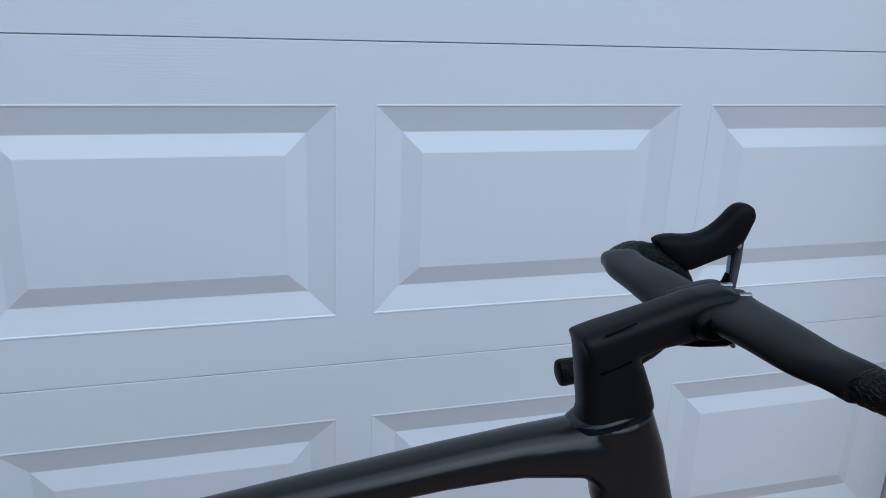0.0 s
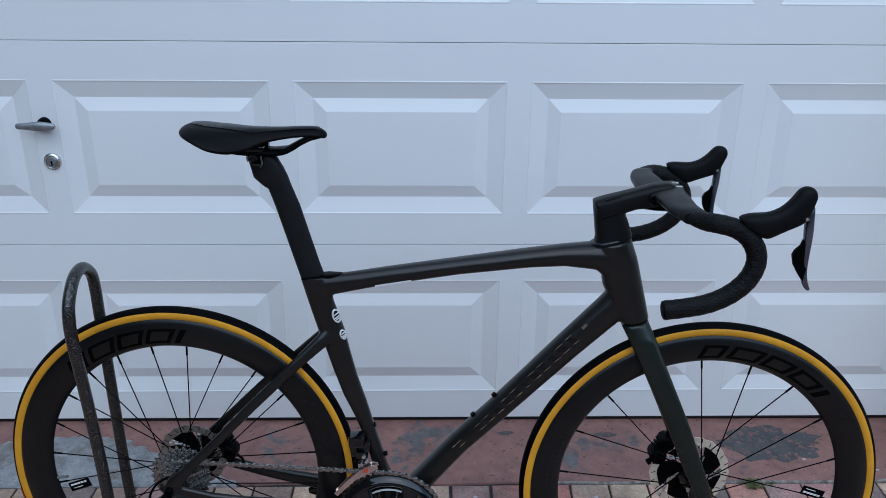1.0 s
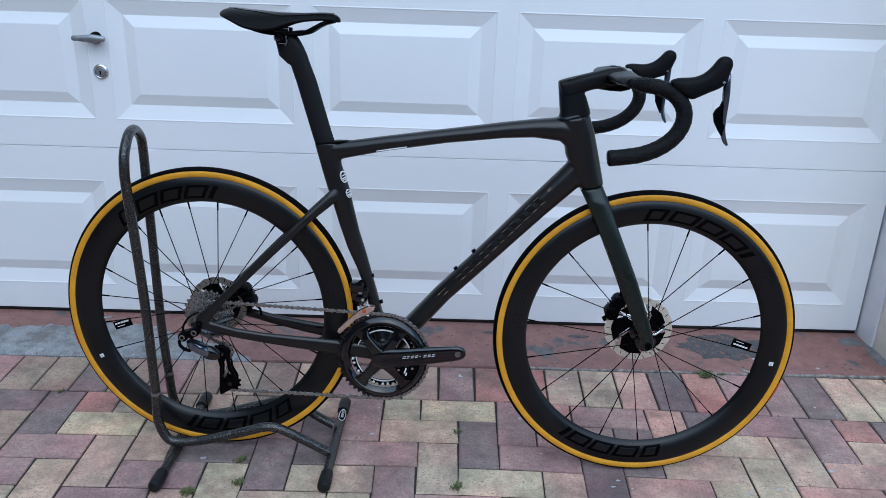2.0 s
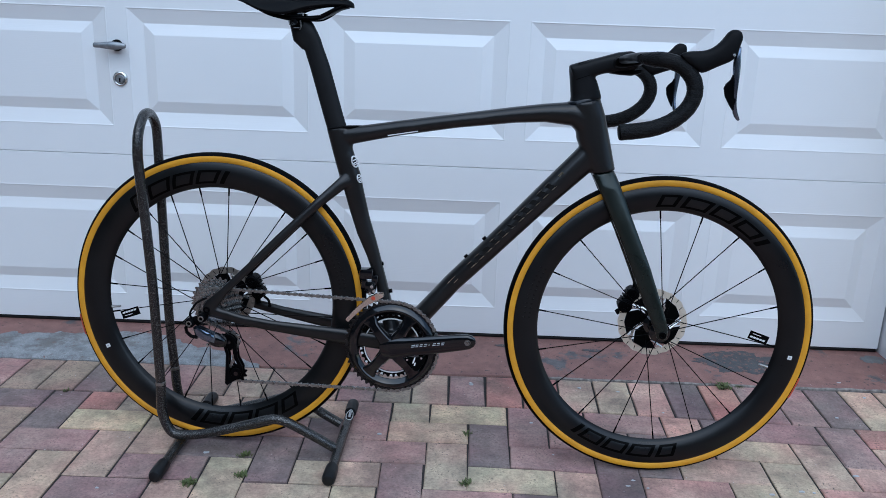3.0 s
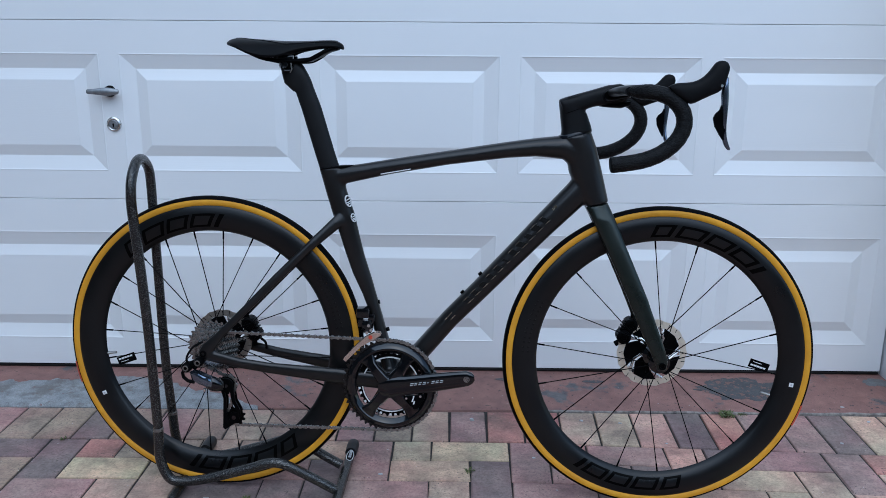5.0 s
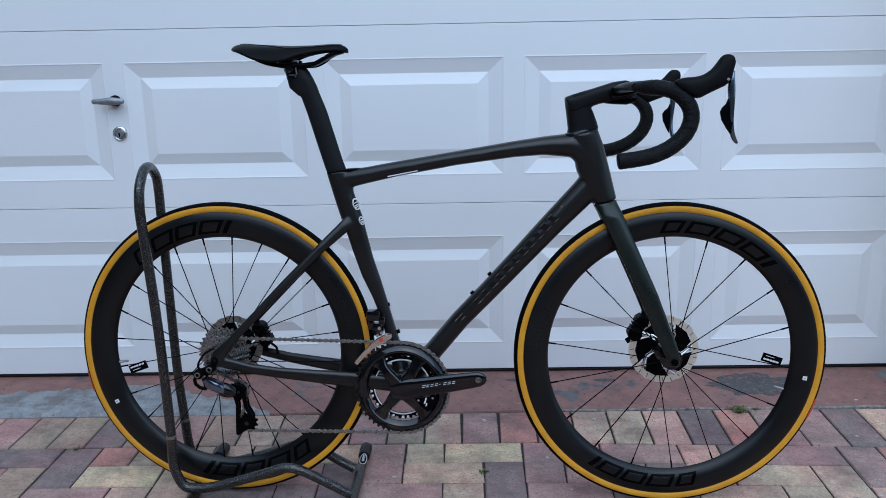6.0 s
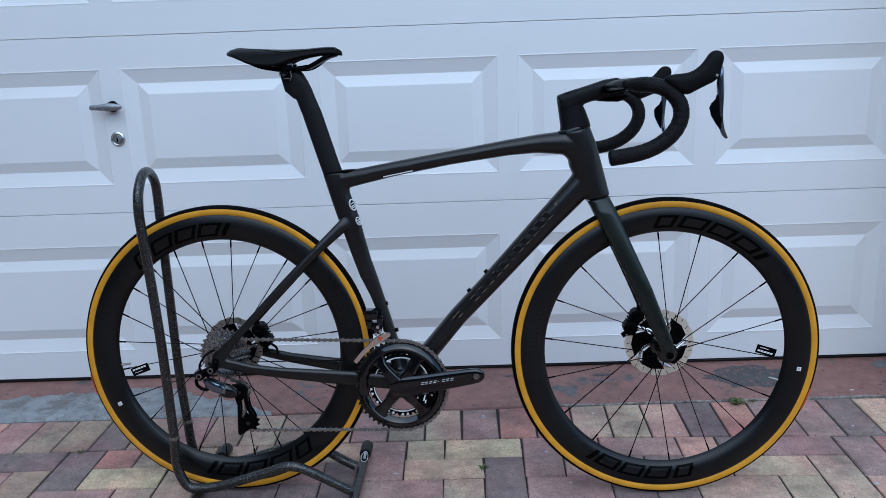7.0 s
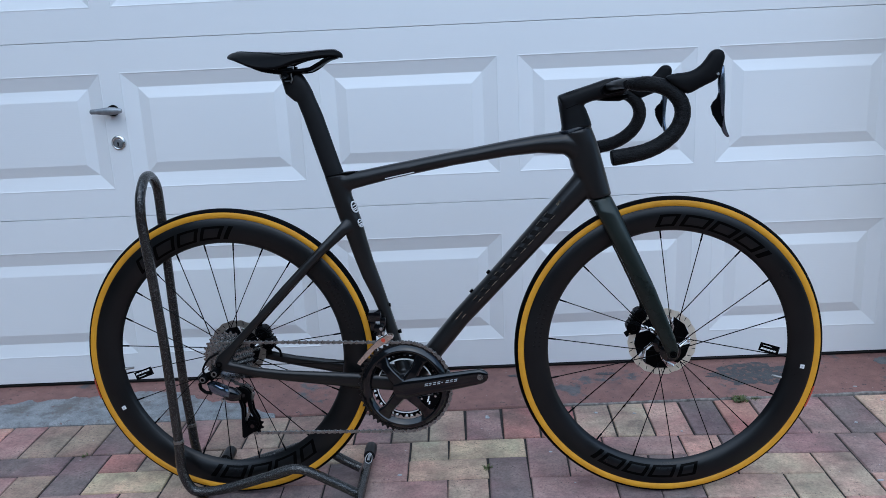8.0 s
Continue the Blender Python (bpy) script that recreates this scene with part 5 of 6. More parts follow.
        o = [(0.0668 * math.cos(a + d * 0.7), 0.0668 * math.sin(a + d * 0.7)) for d in (-0.045, 0.045)] + [(0.0718 * math.cos(a + d * 0.7), 0.0718 * math.sin(a + d * 0.7)) for d in (0.06, 0.0, -0.06)]
        if k % 3 != 2 and math.sin(a) < 0.25:
            slab(bm, o, -0.0401, -0.0406)
            part("ring_tooth_face", bm, MACHINED, small)
        else:
            bm.free()
    # four spider arms
    arm0 = math.atan2(0.027, 0.168)
    for d in (50, 120, 222, 302):
        a = arm0 + radians(d)
        c, s = math.cos(a), math.sin(a)
        bm = bmesh.new()
        rings = []
        for r, w, y0, y1 in ((0.006, 0.018, -0.048, -0.0660), (0.026, 0.0145, -0.049, -0.0645), (0.048, 0.0115, -0.049, -0.0618), (0.062, 0.0115, -0.049, -0.0595), (0.074, 0.0160, -0.049, -0.0560), (0.084, 0.0220, -0.049, -0.0552)):
            rings.append([Vector((BB.x + r * c - w * q * s, y, BB.z + r * s + w * q * c)) for q, y in ((-1, y0), (1, y0), (1.0, (y0 + y1) / 2), (0.7, y1), (-0.7, y1), (-1.0, (y0 + y1) / 2))])
        loft(bm, rings)
        arm = part("spider_arm", bm, GLOSS, crank)
        b = arm.modifiers.new("edge", "BEVEL")
        b.width, b.segments = 0.002, 2
    # sensor pod behind the arm
    bm = bmesh.new()
    slab(bm, [(0.449, 0.253), (0.491, 0.257), (0.4895, 0.2475), (0.4755, 0.2250), (0.4660, 0.2240), (0.4545, 0.2430)], -0.052, -0.064)
    pod = part("sensor_pod", bm, BLACK, crank, "black sensor pod with white mark")
    bm = bmesh.new()
    for q in ((0.049, -0.028, 0.0045), (0.046, -0.034, 0.0052), (0.048, -0.040, 0.0045)):
        p = at(q[0], q[1], 0)
        slab(bm, [(p.x - q[2] * 0.5, p.z - 0.0045), (p.x + q[2] * 0.2, p.z - 0.003), (p.x + q[2] * 0.5, p.z + 0.004), (p.x - q[2] * 0.2, p.z + 0.003)], -0.0641, -0.0646)
    part("pod_mark", bm, WHITE, pod)
    for a, b in ((0.033, -0.028), (0.064, -0.028)):
        bm = bmesh.new()
        p = at(a, b, 0)
        rod(bm, (p.x, -0.063, p.z), (p.x, -0.0652, p.z), 0.0024, 10)
        part("pod_screw", bm, SILVER, pod)
    # far arm, pointing back
    bm = bmesh.new()
    rings = []
    for a, w, y0, y1 in ((0.020, 0.016, 0.060, 0.078), (0.0, 0.022, 0.058, 0.080), (-0.040, 0.017, 0.066, 0.083), (-0.110, 0.015, 0.074, 0.088), (-0.170, 0.013, 0.077, 0.090), (-0.183, 0.006, 0.079, 0.088)):
        rings.append([at(a, w * math.cos(t), (y0 + y1) / 2 + (y1 - y0) / 2 * math.sin(t)) for t in (2 * math.pi * k / 14 for k in range(14))])
    loft(bm, rings)
    part("far_crank_arm", bm, GLOSS, crank)
    bm = bmesh.new()
    rod(bm, (BB.x, -0.060, BB.z), (BB.x, 0.062, BB.z), 0.014, 20)
    part("spindle", bm, STEEL, crank)


crankset()

PULLEY_UP, PULLEY_LOW = Vector((0.050, 0, 0.262)), Vector((0.066, 0, 0.1885))


def derailleurs():
    bm = bmesh.new()
    # hanger knuckle and linkage body
    tube(bm, smooth_line([(0.001, -0.066, 0.322), (-0.007, -0.070, 0.314), (-0.017, -0.076, 0.306)], 4), [0.008] * 8 + [0.0085], 12)
    tube(bm, [(-0.0265, -0.076, 0.3090), (-0.012, -0.079, 0.316), (0.0005, -0.076, 0.3215)], 0.0085, 12)
    rd = part("rear_derailleur", bm, BLACK, bike, "dark polished rear derailleur")
    bm = bmesh.new()
    outline = [(-0.019, 0.300), (-0.010, 0.3045), (0.002, 0.3020), (0.016, 0.2960), (0.030, 0.2910), (0.036, 0.2790), (0.034, 0.2660), (0.020, 0.2665), (0.002, 0.2730), (-0.014, 0.2810)]
    cx, cz = 0.010, 0.2840
    loft(bm, [[Vector((cx + (x - cx) * k, y - 0.06 * (x - cx), cz + (z - cz) * k + lift)) for x, z in outline] for y, k, lift in ((-0.078, 0.9, 0), (-0.082, 1.0, 0), (-0.090, 0.98, 0), (-0.0985, 0.72, 0.003), (-0.1000, 0.45, 0.004))])
    part("linkage", bm, LINK, rd, "polished dark linkage, its blue highlight put into the colour")
    bm = bmesh.new()
    tube(bm, [(-0.030, -0.084, 0.304), (-0.036, -0.084, 0.297), (-0.034, -0.084, 0.287), (-0.024, -0.085, 0.279), (-0.010, -0.086, 0.277)], 0.0040, 8)
    part("linkage_arm", bm, BLACK, rd)
    bm = bmesh.new()
    blade(bm, [(0.016, 0.2890, 0.012, 0.266, 0.008, -0.084), (0.026, 0.2930, 0.022, 0.2600, 0.0110, -0.085), (0.037, 0.2900, 0.034, 0.2565, 0.0115, -0.084), (0.048, 0.2820, 0.046, 0.2560, 0.0105, -0.081), (0.055, 0.2730, 0.054, 0.2600, 0.008, -0.077)], 16)
    motor = part("motor_housing", bm, GLOSS, rd, "gloss black motor housing")
    ms = motor.modifiers.new("round", "SUBSURF")
    ms.levels = ms.render_levels = 1
    for x, z, r in ((-0.0265, 0.3090, 0.0110), (0.0005, 0.3215, 0.0100)):
        bm = bmesh.new()
        lathe(bm, [(0.0, -0.006), (0.0035, -0.006), (0.0035, -0.008), (r * 0.55, -0.0085), (r * 0.8, -0.0075), (r, -0.004), (r, 0.010), (0.0, 0.010)], 26)
        piv = part("pivot_bolt", bm, BLACK, rd, "round black pivot", m=pose(x, -0.083, z))
        bm = bmesh.new()
        lathe(bm, [(0.0038, -0.0090), (0.0062, -0.0092), (0.0066, -0.0084), (0.0038, -0.0080)], 24, closed=True)
        part("bolt_ring", bm, STEEL, piv)
    # small silver block added as an accent on the linkage
    bm = bmesh.new()
    box(bm, 0.016, 0.020, -0.104, -0.099, 0.262, 0.270, 0.001)
    part("silver_screw", bm, SILVER, rd)
    # cage plates
    for y0, y1, wide in ((-0.0590, -0.0545, 1.0), (-0.0445, -0.042, 0.8)):
        bm = bmesh.new()
        def disc(c, r):
            return [(c.x + r * math.cos(2 * math.pi * k / 20), c.z + r * math.sin(2 * math.pi * k / 20)) for k in range(20)]
        slab(bm, disc(PULLEY_UP, 0.0165 * wide), y0, y1)
        slab(bm, disc(PULLEY_LOW, 0.0125 * wide), y0, y1)
        slab(bm, [(0.0560, 0.2740), (0.0660, 0.2580), (0.0700, 0.2260), (0.0800, 0.2060), (0.0815, 0.1890), (0.0740, 0.1920), (0.0720, 0.2050), (0.0620, 0.2240), (0.0580, 0.2520)], y0 - 0.0006, y1)
        slab(bm, [(0.0350, 0.2640), (0.0440, 0.2560), (0.0500, 0.2300), (0.0490, 0.2000), (0.0560, 0.1820), (0.0760, 0.1800), (0.0450, 0.1590), (0.0405, 0.1630), (0.0420, 0.2026), (0.0435, 0.2320)], y0 - 0.0006, y1)
        part("cage_plate", bm, BLACK, rd, "black cut-out derailleur cage plate", smooth=False)
    for p, r in ((PULLEY_UP, 0.0052), (PULLEY_LOW, 0.0050)):
        bm = bmesh.new()
        rod(bm, (p.x, -0.0590, p.z), (p.x, -0.0612, p.z), r, 14)
        part("pulley_bolt", bm, GLOSS, rd)
    for p in (PULLEY_UP, PULLEY_LOW):
        bm = bmesh.new()
        teeth_ring(bm, 11, 0.006, 0.0185, 0.0235, -0.0475, -0.0500)
        part("jockey_wheel", bm, BLACK, rd, smooth=False, m=Matrix.Translation((p.x, 0, p.z)))
    bm = bmesh.new()
    tube(bm, smooth_line([(-0.020, -0.085, 0.314), (-0.026, -0.083, 0.330), (-0.016, -0.076, 0.350), (-0.004, -0.070, 0.358), (0.006, -0.066, 0.362)], 6), 0.0024, 8)
    part("wire", bm, BLACK, rd)

    bm = bmesh.new()
    box(bm, 0.337, 0.366, -0.040, -0.012, 0.418, 0.440, 0.004)
    box(bm, 0.341, 0.352, -0.038, -0.014, 0.398, 0.420, 0.002)
    box(bm, 0.350, 0.371, -0.042, -0.012, 0.386, 0.411, 0.003)
    box(bm, 0.362, 0.376, -0.032, -0.012, 0.405, 0.425, 0.003)
    fd = part("front_derailleur", bm, GLOSS, bike, "black front derailleur with a steel cage")
    for x, z in ((0.352, 0.392), (0.362, 0.388), (0.371, 0.394), (0.366, 0.404), (0.378, 0.386)):
        bm = bmesh.new()
        rod(bm, (x, -0.040, z), (x, -0.047, z), 0.0036, 10)
        part("linkage_pin", bm, SILVER if x > 0.36 else BLACK, fd)
    for y in (-0.052, -0.0395):
        bm = bmesh.new()
        slab(bm, [(0.3105, 0.3290), (0.3165, 0.3235), (0.332, 0.340), (0.351, 0.359), (0.378, 0.375), (0.393, 0.385), (0.391, 0.391), (0.380, 0.3915), (0.3597, 0.3805), (0.3440, 0.366), (0.3320, 0.354)], y, y - 0.0014)
        part("cage_plate", bm, COPPER, fd, "warm grey polished steel cage", smooth=False)
    bm = bmesh.new()
    box(bm, 0.3115, 0.316, -0.0515, -0.0400, 0.3255, 0.3285, 0.0005)
    part("cage_bridge", bm, COPPER, fd)
    bm = bmesh.new()
    rod(bm, (0.371, -0.0530, 0.3805), (0.371, -0.0540, 0.3805), 0.0046, 12)
    part("red_mark", bm, RED, fd, "small red mark on the steel cage")


derailleurs()


def chain():
    """Links of half-inch pitch round the rings, the cassette and the two small wheels."""
    P = 0.0127
    line_y_front, line_y_rear = -0.047, -0.0410
    pts = []
    def arc(c, r, a0, a1, y):
        n = max(2, int(abs(a1 - a0) * r / 0.004))
        for k in range(n + 1):
            a = a0 + (a1 - a0) * k / n
            pts.append(Vector((c.x + r * math.cos(a), y, c.z + r * math.sin(a))))
    rear = Vector((REAR_X, 0, REAR_Z))
    arc(rear, 0.0395, radians(250), radians(90), line_y_rear)
    arc(BB, 0.1025, radians(93), radians(-92), line_y_front)
    arc(PULLEY_LOW, 0.0205, radians(-88), radians(-230), -0.0487)
    arc(PULLEY_UP, 0.0205, radians(-40), radians(110), -0.0487)
    # walk the closed line at even steps
    segs = list(zip(pts, pts[1:] + pts[:1]))
    total = sum((b - a).length for a, b in segs)
    count = int(total / P) // 2 * 2
    step = total / count
    spots, k, left = [], 0, 0.0
    for a, b in segs:
        d = (b - a).length
        while left <= d and len(spots) < count:
            spots.append(a + (b - a) * (left / d) if d > 0 else a.copy())
            left += step
        left -= d
    meshes = []
    for outer in (True, False):
        bm = bmesh.new()
        g = 0.0028 if outer else 0.0019
        for s in (-1, 1):
            o = []
            for t in range(14):
                w = 2 * math.pi * t / 14
                x = (step / 2 if math.cos(w) >= 0 else -step / 2) + 0.0041 * math.cos(w)
                z = 0.0041 * math.sin(w)
                o.append((x, z))
                if t in (3, 10):
                    o.append((0.0, 0.0021 if t == 3 else -0.0021))
            slab(bm, o, s * g, s * (g - 0.0009))
        if outer:
            for x in (-step / 2, step / 2):
                rod(bm, (x, -0.0033, 0), (x, 0.0033, 0), 0.0016, 8)
        else:
            for x in (-step / 2, step / 2):
                rod(bm, (x, -0.0018, 0), (x, 0.0018, 0), 0.0037, 8)
        me = bpy.data.meshes.new("chain_link")
        bmesh.ops.recalc_face_normals(bm, faces=bm.faces)
        bm.to_mesh(me)
        bm.free()
        me.materials.append(STEEL if outer else SPROCKET)
        meshes.append(me)
    holder = thing("chain", "grey steel bicycle chain", "")
    holder.parent = bike
    for i, p in enumerate(spots):
        q = spots[(i + 1) % len(spots)]
        d = q - p
        ob = new("chain_link", meshes[i % 2])
        ob.parent = holder
        ob.matrix_local = Matrix.Translation((p + q) / 2) @ Matrix.Rotation(-math.atan2(d.z, d.x), 4, "Y")


chain()


# ---- the floor stand ----
def stand():
    st = thing("bicycle_stand", "hammered grey tubular floor stand holding the rear wheel", "bicycle stand")
    R = 0.0105
    near, far = -0.062, 0.072
    loop = [(-0.102, near, 0.165), (-0.105, near, 0.378), (-0.111, near, 0.530), (-0.118, near, 0.655), (-0.117, near, 0.698), (-0.117, near + 0.010, 0.727), (-0.121, near + 0.045, 0.7530), (-0.127, far - 0.045, 0.7530), (-0.131, far - 0.010, 0.727), (-0.133, far, 0.692), (-0.133, far, 0.640), (-0.133, far, 0.487), (-0.132, far, 0.266), (-0.126, far, 0.140)]
    bm = bmesh.new()
    tube(bm, smooth_line(loop, 7), R, 16)
    part("wheel_loop", bm, HAMMER, st)
    for y, s in ((near, -1), (far, 1)):
        front = (0.289, -0.050) if s < 0 else (0.281, 0.062)
        x0 = -0.102 if s < 0 else -0.126
        top = 0.165 if s < 0 else 0.140
        pts = [(x0, y, top), (x0 - 0.002, y, 0.100), (x0 + 0.007, y, 0.062), (-0.078, y, 0.040), (-0.045, y, 0.0390), (0.000, y, 0.047), (0.090, y, 0.074), (0.138, y, 0.0905), (0.163, y, 0.0935), (0.188, y, 0.087), (0.238, (y + front[1]) / 2, 0.058), (front[0], front[1], 0.026)]
        if s > 0:
            pts = [(x0, y, top), (x0 + 0.003, y, 0.085), (x0 + 0.012, y, 0.050), (-0.085, y, 0.030), (-0.050, y, 0.028)] + [(x, v, z - 0.011) for x, v, z in pts[5:-1]] + pts[-1:]
        bm = bmesh.new()
        tube(bm, smooth_line(pts, 7), R * 1.04, 16)
        part("side_rail", bm, HAMMER, st)
        bm = bmesh.new()
        tube(bm, [(x0, y, top - 0.004), (x0, y, top), (x0, y, top + 0.004)], [R * 1.06, R * 1.14, R * 1.02], 16)
        part("joint_collar", bm, STEEL, st)
    for (x0, y0), (x1, y1) in (((-0.066, -0.195), (-0.074, 0.170)), ((0.300, -0.160), (0.288, 0.185))):
        bm = bmesh.new()
        a, b = Vector((x0, y0, 0.0135)), Vector((x1, y1, 0.0135))
        rod(bm, a, b, 0.0112, 16)
        foot = part("foot_bar", bm, HAMMER, st)
        d = (b - a).normalized()
        for end, s in ((a, 1), (b, -1)):
            bm = bmesh.new()
            up = Vector((0, 0, 0.0015))
            tube(bm, [end + d * s * 0.045 + up, end + d * s * 0.0445 + up, end + d * s * 0.020 + up, end - d * s * 0.003 + up, end - d * s * 0.009 + up, end - d * s * 0.0115 + up], [0.0118, 0.0140, 0.0148, 0.0147, 0.0118, 0.005], 18)
            part("rubber_cap", bm, SEAL, foot, "black rubber end cap")
    # oval maker's label on the front bar
    bm = bmesh.new()
    a, b = Vector((0.300, -0.160, 0.0135)), Vector((0.288, 0.185, 0.0135))
    d = (b - a).normalized()
    c = a + (b - a) * 0.79
    outn = Vector((0.25, -0.30, 0.90)).normalized()
    side = d.cross(outn).normalized()
    outn = side.cross(d).normalized()
    for sc, h, nm in ((1.0, 0.0133, 0), (0.82, 0.0137, 1), (0.0, 0.0141, 2)):
        bm = bmesh.new()
        if sc:
            ring0, ring1 = [], []
            for k in range(24):
                w = 2 * math.pi * k / 24
                q = side * math.cos(w) * 0.0088 * sc
                lift = outn * (math.sqrt(max(0.0112 ** 2 - (0.0088 * sc * math.cos(w)) ** 2, 0)) + (h - 0.0128 + 0.0001))
                p = c + d * math.sin(w) * 0.026 * sc + q + lift
                ring0.append(p)
                ring1.append(p - outn * 0.001)
            loft(bm, [ring1, ring0])
            part("label", bm, WHITE if nm == 0 else DECAL, st, "oval black and white label")
        else:
            for k in range(7):
                p = c + d * (-0.0135 + 0.0045 * k) + outn * h
                rod(bm, p - side * 0.0032, p + side * 0.0032, 0.0007, 6)
            part("label_print", bm, WHITE, st)


stand()


# ---- brick driveway ----
UNIT, TURN = 0.0985, radians(0.8)
E1, E2 = Vector((math.cos(TURN), math.sin(TURN), 0)), Vector((math.sin(TURN), -math.cos(TURN), 0))
ORIGIN = Vector((0.5810, 0.2590, 0))
random.seed(11)


def brick_mesh(w, d, seed, tone):
    """A paver of w by d units with chamfered, slightly worn edges; its top at z 0."""
    rnd = random.Random(seed)
    g = 0.0024
    x0, x1, y0, y1 = g, w * UNIT - g, g, d * UNIT - g
    rings = []
    for inset, z in ((0.0, -0.03), (0.0, -0.0034), (0.0008, -0.0012), (0.0026, 0.0)):
        ring = []
        for k, (x, y) in enumerate(((x0 + inset, y0 + inset), (x1 - inset, y0 + inset), (x1 - inset, y1 - inset), (x0 + inset, y1 - inset))):
            j = 0.0011
            ring.append((x + rnd.uniform(-j, j), y + rnd.uniform(-j, j), z + rnd.uniform(-0.0005, 0.0004)))
        rings.append(ring)
    verts = [v for r in rings for v in r]
    faces = [(4 * r + k, 4 * r + (k + 1) % 4, 4 * r + 4 + (k + 1) % 4, 4 * r + 4 + k) for r in range(3) for k in range(4)] + [(12, 13, 14, 15)]
    me = bpy.data.meshes.new("brick")
    me.from_pydata(verts, [], faces)
    me.materials.append(PAVERS[tone])
    me.shade_flat()
    return me


KINDS = {(w, d, tone): [brick_mesh(w, d, 7 * w + 3 * d + k, tone) for k in range(4)] for w, d in ((1, 2), (2, 1), (1, 1)) for tone in TONES}
MIX = ["red", "red", "pink", "mauve", "mauve", "mauve", "charcoal", "tan", "tan", "buff", "buff"]
# the stones whose colour stands out, by column and row; the rest come as the pallet gave them
LAID = {(-2, 0): "tan", (-1, 0): "tan", (1, 0): "mauve", (-2, 1): "buff", (0, 1): "charcoal", (-3, 0): "mauve", (-3, 2): "mauve", (-1, 2): "buff", (1, 2): "mauve", (-2, 3): "mauve", (0, 3): "tan", (9, 0): "mauve", (7, 0): "mauve", (10, 0): "red",
        (6, 1): "buff", (8, 1): "buff", (10, 1): "buff", (7, 2): "tan", (5, 2): "buff", (9, 2): "pink", (6, 3): "tan", (4, 3): "pink", (8, 3): "pink", (2, 3): "buff", (3, 2): "charcoal", (4, 1): "charcoal", (2, 1): "mauve",
        (-13, 0): "charcoal", (-11, 0): "charcoal", (-10, 0): "red", (-9, 0): "buff", (-7, 0): "buff", (-6, 0): "brown", (-5, 0): "buff", (-12, 1): "brown", (-10, 1): "tan", (-8, 1): "buff", (-6, 1): "mauve", (-4, 1): "charcoal",
        (-11, 2): "mauve", (-9, 2): "buff", (-7, 2): "charcoal", (-5, 2): "charcoal", (-12, 3): "mauve", (-10, 3): "buff", (-8, 3): "mauve", (-6, 3): "tan", (-4, 3): "buff", (-9, 4): "mauve", (-5, 4): "buff"}
EDGE = {-14: "mauve", -13: "brown", -12: "brown", -11: "charcoal", -10: "brown", -9: "mauve", -8: "brown", -7: "buff", -6: "brown", -5: "buff", -4: "mauve", -3: "brown", -2: "buff", -1: "mauve", 0: "red", 1: "red", 2: "buff", 3: "buff", 4: "pink", 5: "charcoal", 6: "red", 7: "mauve", 8: "mauve", 9: "charcoal", 10: "buff", 11: "tan", 12: "tan"}
driveway = thing("driveway", "red, tan and charcoal concrete pavers laid in herringbone", "driveway", kind="structure")
FLIP = Matrix(((E1.x, -E2.x, 0, 0), (E1.y, -E2.y, 0, 0), (0, 0, 1, 0), (0, 0, 0, 1)))
far_bricks = []


BEND = 0.053


def bent(i, j):
    """The courses run straight on one half and swing to follow the strip on the other."""
    k = 2.0 - i
    return i + BEND * j * min(max((6.0 - i) / 12.0, 0.0), 1.0), j + BEND * (0.0 if k <= 0 else k * k / 6.0 if k < 3.0 else k - 1.5)


def turned(i):
    return Matrix.Rotation(BEND * min(max((2.0 - i) / 3.0, 0.0), 1.0), 4, "Z")


def lay(i, j, w, d, near):
    # rows run from the strip towards the open; the mesh's own y points the other way
    ci, cj = bent(i + w / 2, j + d / 2)
    p = ORIGIN + E1 * (ci * UNIT) + E2 * (cj * UNIT)
    seat_at = Matrix.Translation((p.x, p.y, random.uniform(-0.0010, 0.0010))) @ turned(i + w / 2) @ FLIP @ Matrix.Translation((-w * UNIT / 2, -d * UNIT / 2, 0))
    if near:
        ob = new("brick", random.choice(KINDS[w, d, LAID.get((i, j)) or random.choice(MIX)]))
        ob.parent = driveway
        ob.matrix_local = seat_at
    else:
        far_bricks.append((seat_at, random.choice(KINDS[w, d, "red"])))


for j in range(0, 92):
    for i in range(-66, 62):
        near = -17 <= i <= 16 and j <= 8
        if (i - 1 + j) % 4 == 0:
            lay(i, j, 1, 2, near)
        elif (i - 3 + j) % 4 == 0:
            lay(i, j, 2, 1, near)
        elif j == 0 and (i - 2) % 4 == 0:
            lay(i, j, 1, 1, near)


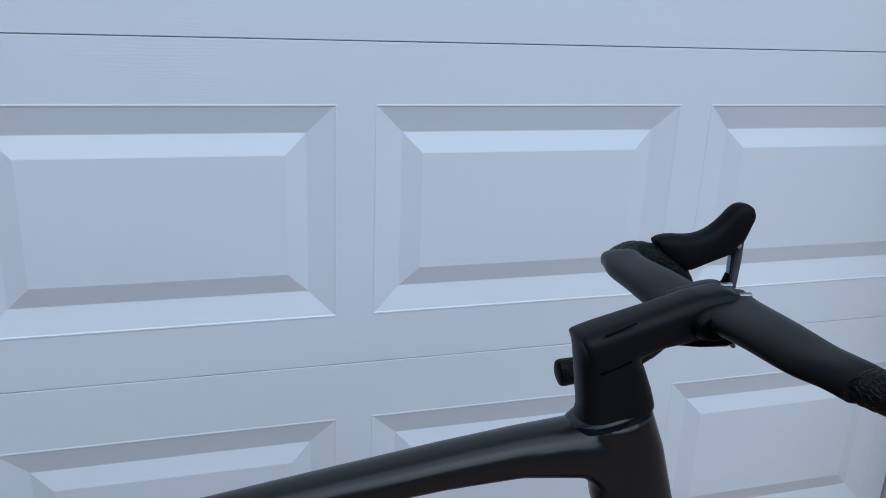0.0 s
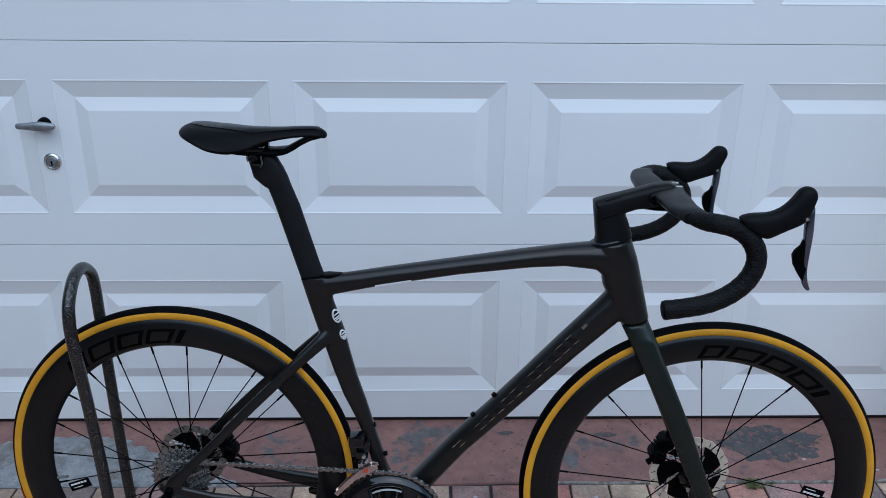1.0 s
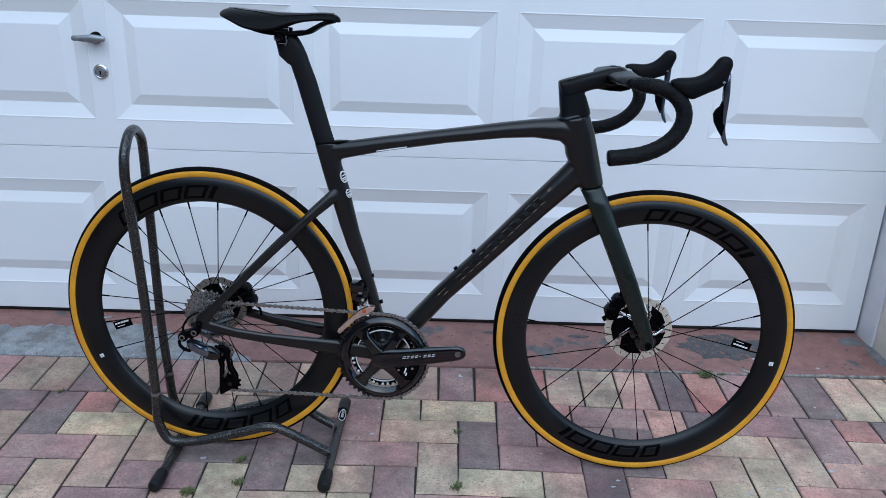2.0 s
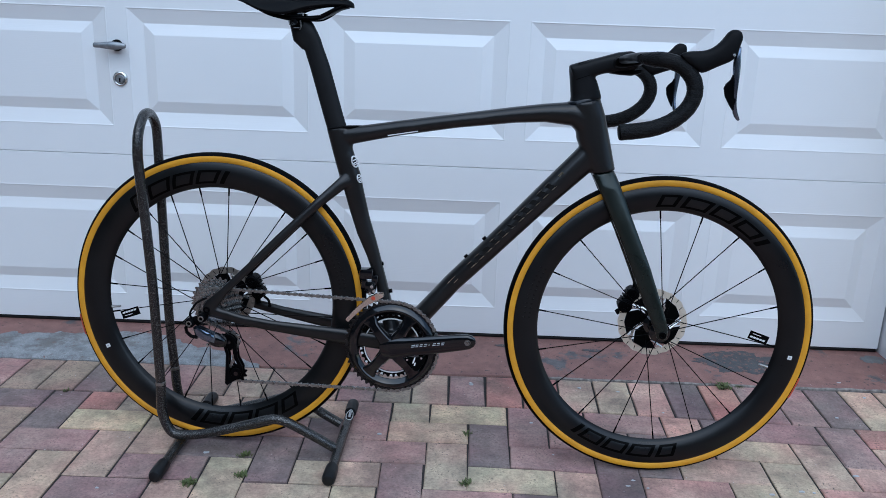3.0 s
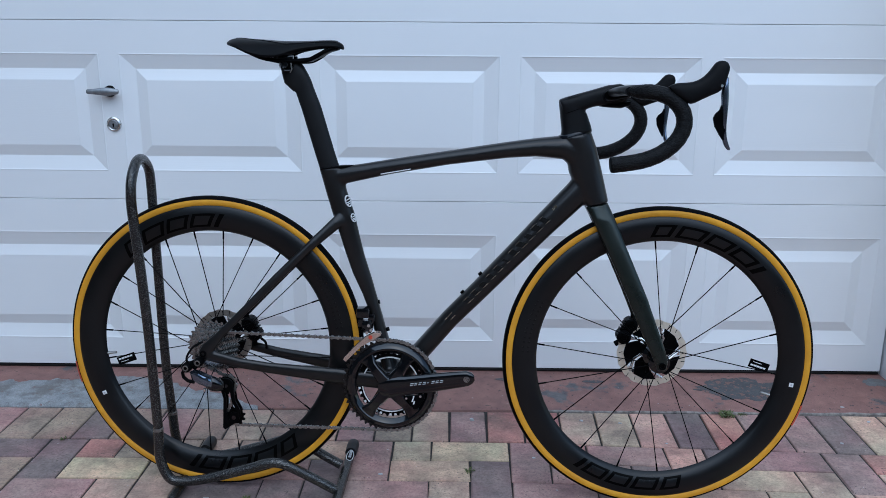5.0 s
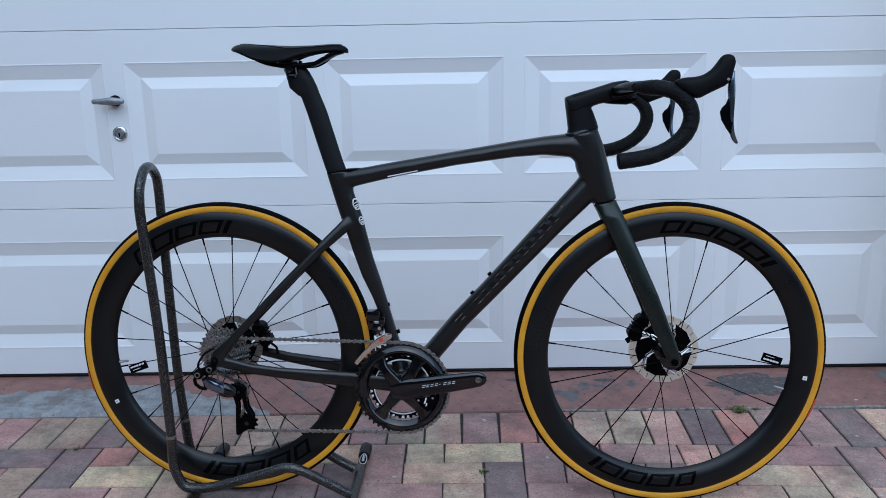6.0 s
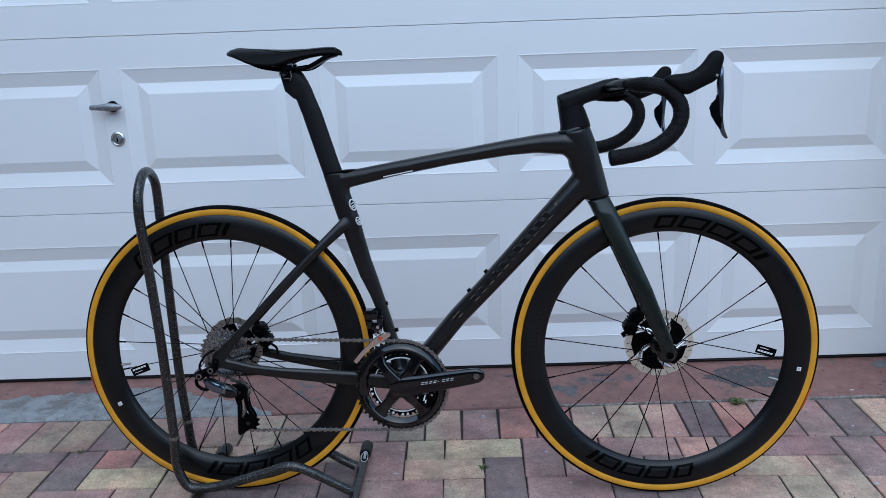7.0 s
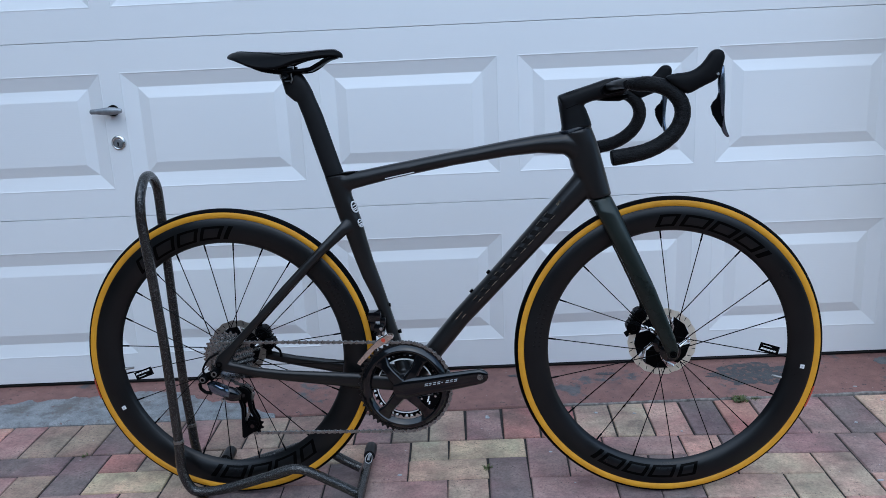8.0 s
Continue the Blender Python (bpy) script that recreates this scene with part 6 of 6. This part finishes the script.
def soldier_row():
    """Upright course along the strip, cut to meet it."""
    for i in range(-30, 24):
        flat = turned(i + 0.95).to_3x3()
        along, across = flat @ E1, flat @ -E2
        ci, cj = bent(i + 0.45, 0)
        p = ORIGIN + E1 * (ci * UNIT) + E2 * (cj * UNIT)
        # how far the strip's front edge lies from this row
        door_in = DOOR.inverted()
        toward = door_in.to_3x3() @ across
        deep = (-0.2765 - (door_in @ p).y) / toward.y
        deep2 = (-0.2765 - (door_in @ (p + along * UNIT)).y) / toward.y
        g = 0.0024
        deep, deep2 = abs(deep) - 0.004, abs(deep2) - 0.004
        verts, faces = [], []
        for inset, z in ((0.0, -0.03), (0.0, -0.0034), (0.0008, -0.0012), (0.0026, 0.0)):
            verts += [(g + inset, g + inset, z), (UNIT - g - inset, g + inset, z), (UNIT - g - inset, deep2 - inset, z + random.uniform(-0.001, 0)), (g + inset, deep - inset, z)]
        faces = [(4 * r + k, 4 * r + (k + 1) % 4, 4 * r + 4 + (k + 1) % 4, 4 * r + 4 + k) for r in range(3) for k in range(4)] + [(12, 13, 14, 15)]
        me = bpy.data.meshes.new("edge_brick")
        me.from_pydata(verts, [], faces)
        me.materials.append(PAVERS[EDGE.get(i) or random.choice(MIX)])
        me.shade_flat()
        ob = new("brick", me)
        ob.parent = driveway
        ob.matrix_local = Matrix.Translation((p.x, p.y, random.uniform(-0.0008, 0.0008))) @ turned(i + 0.95) @ FLIP


soldier_row()
verts, faces = [], []
for lift, me in far_bricks:
    base = len(verts)
    verts += [tuple(lift @ v.co) for v in me.vertices]
    faces += [tuple(base + k for k in f.vertices) for f in me.polygons]
me = bpy.data.meshes.new("brick_field")
me.from_pydata(verts, [], faces)
me.materials.append(PAVER_FAR)
field = new("brick_field", me)
field.parent = driveway
tagged(field, "more of the same pavers", kind="stuff")


def weeds():
    """Small tufts in the joints."""
    rnd = random.Random(5)
    for u, w, size, count in ((0.549, -0.609, 0.8, 40), (0.544, -0.826, 1.0, 60), (1.272, -0.284, 1.5, 110), (1.318, -0.284, 0.8, 40), (0.041, -0.748, 1.0, 70), (0.054, -0.832, 1.0, 70), (-0.048, -0.870, 1.1, 90), (-0.50, -0.47, 0.7, 30)):
        bm = bmesh.new()
        for _ in range(count):
            a, s = rnd.uniform(0, 6.28), rnd.uniform(0.4, 1.0) * size
            base = Vector((rnd.gauss(0, 0.0065) * size, rnd.gauss(0, 0.0065) * size, -0.001))
            d = Vector((math.cos(a), math.sin(a), 0))
            side = Vector((-d.y, d.x, 0)) * 0.0014 * s
            p1, p2 = base + d * 0.005 * s + Vector((0, 0, 0.006 * s)), base + d * 0.010 * s + Vector((0, 0, 0.008 * s))
            v = [bm.verts.new(q) for q in (base - side, base + side, p1 + side * 1.5, p1 - side * 1.5, p2)]
            bm.faces.new((v[0], v[1], v[2], v[3]))
            bm.faces.new((v[3], v[2], v[4]))
        ob = part("weed", bm, WEED, None, smooth=False)
        ob.matrix_world = DOOR @ Matrix.Translation((u, w, 0))
        tagged(ob, "small green weed in a paver joint", "weed", "weeds in the joints", "stuff")


weeds()


def flakes():
    """Chips of white paint lying about."""
    rnd = random.Random(8)
    bm = bmesh.new()
    spots = ((-0.177, -0.236), (0.000, -0.065), (0.580, 0.386), (0.881, 0.400), (0.984, 0.394), (0.742, 0.181), (0.790, 0.032), (0.948, -0.077), (0.962, -0.053), (0.990, -0.080), (1.544, 0.325), (1.477, 0.035), (1.258, -0.069), (1.355, -0.049), (1.329, -0.048), (1.088, 0.285), (1.629, 0.542), (1.668, 0.461), (1.454, 0.579), (0.373, 0.072), (0.582, 0.377), (-0.006, -0.067))
    for x, y in spots:
        r = rnd.uniform(0.0022, 0.0046)
        ring = [(x + r * rnd.uniform(0.5, 1.3) * math.cos(w) * 1.5, y + r * rnd.uniform(0.5, 1.2) * math.sin(w)) for w in (2 * math.pi * k / 7 for k in range(7))]
        loft(bm, [[Vector((a, b, z)) for a, b in ring] for z in (-0.0015, 0.0016 + (0.004 if y > 0.47 else 0.0))])
    ob = part("paint_flakes", bm, GREY_PRINT, None, smooth=False)
    tagged(ob, "white paint flakes scattered on the pavers", "debris", kind="stuff")


flakes()
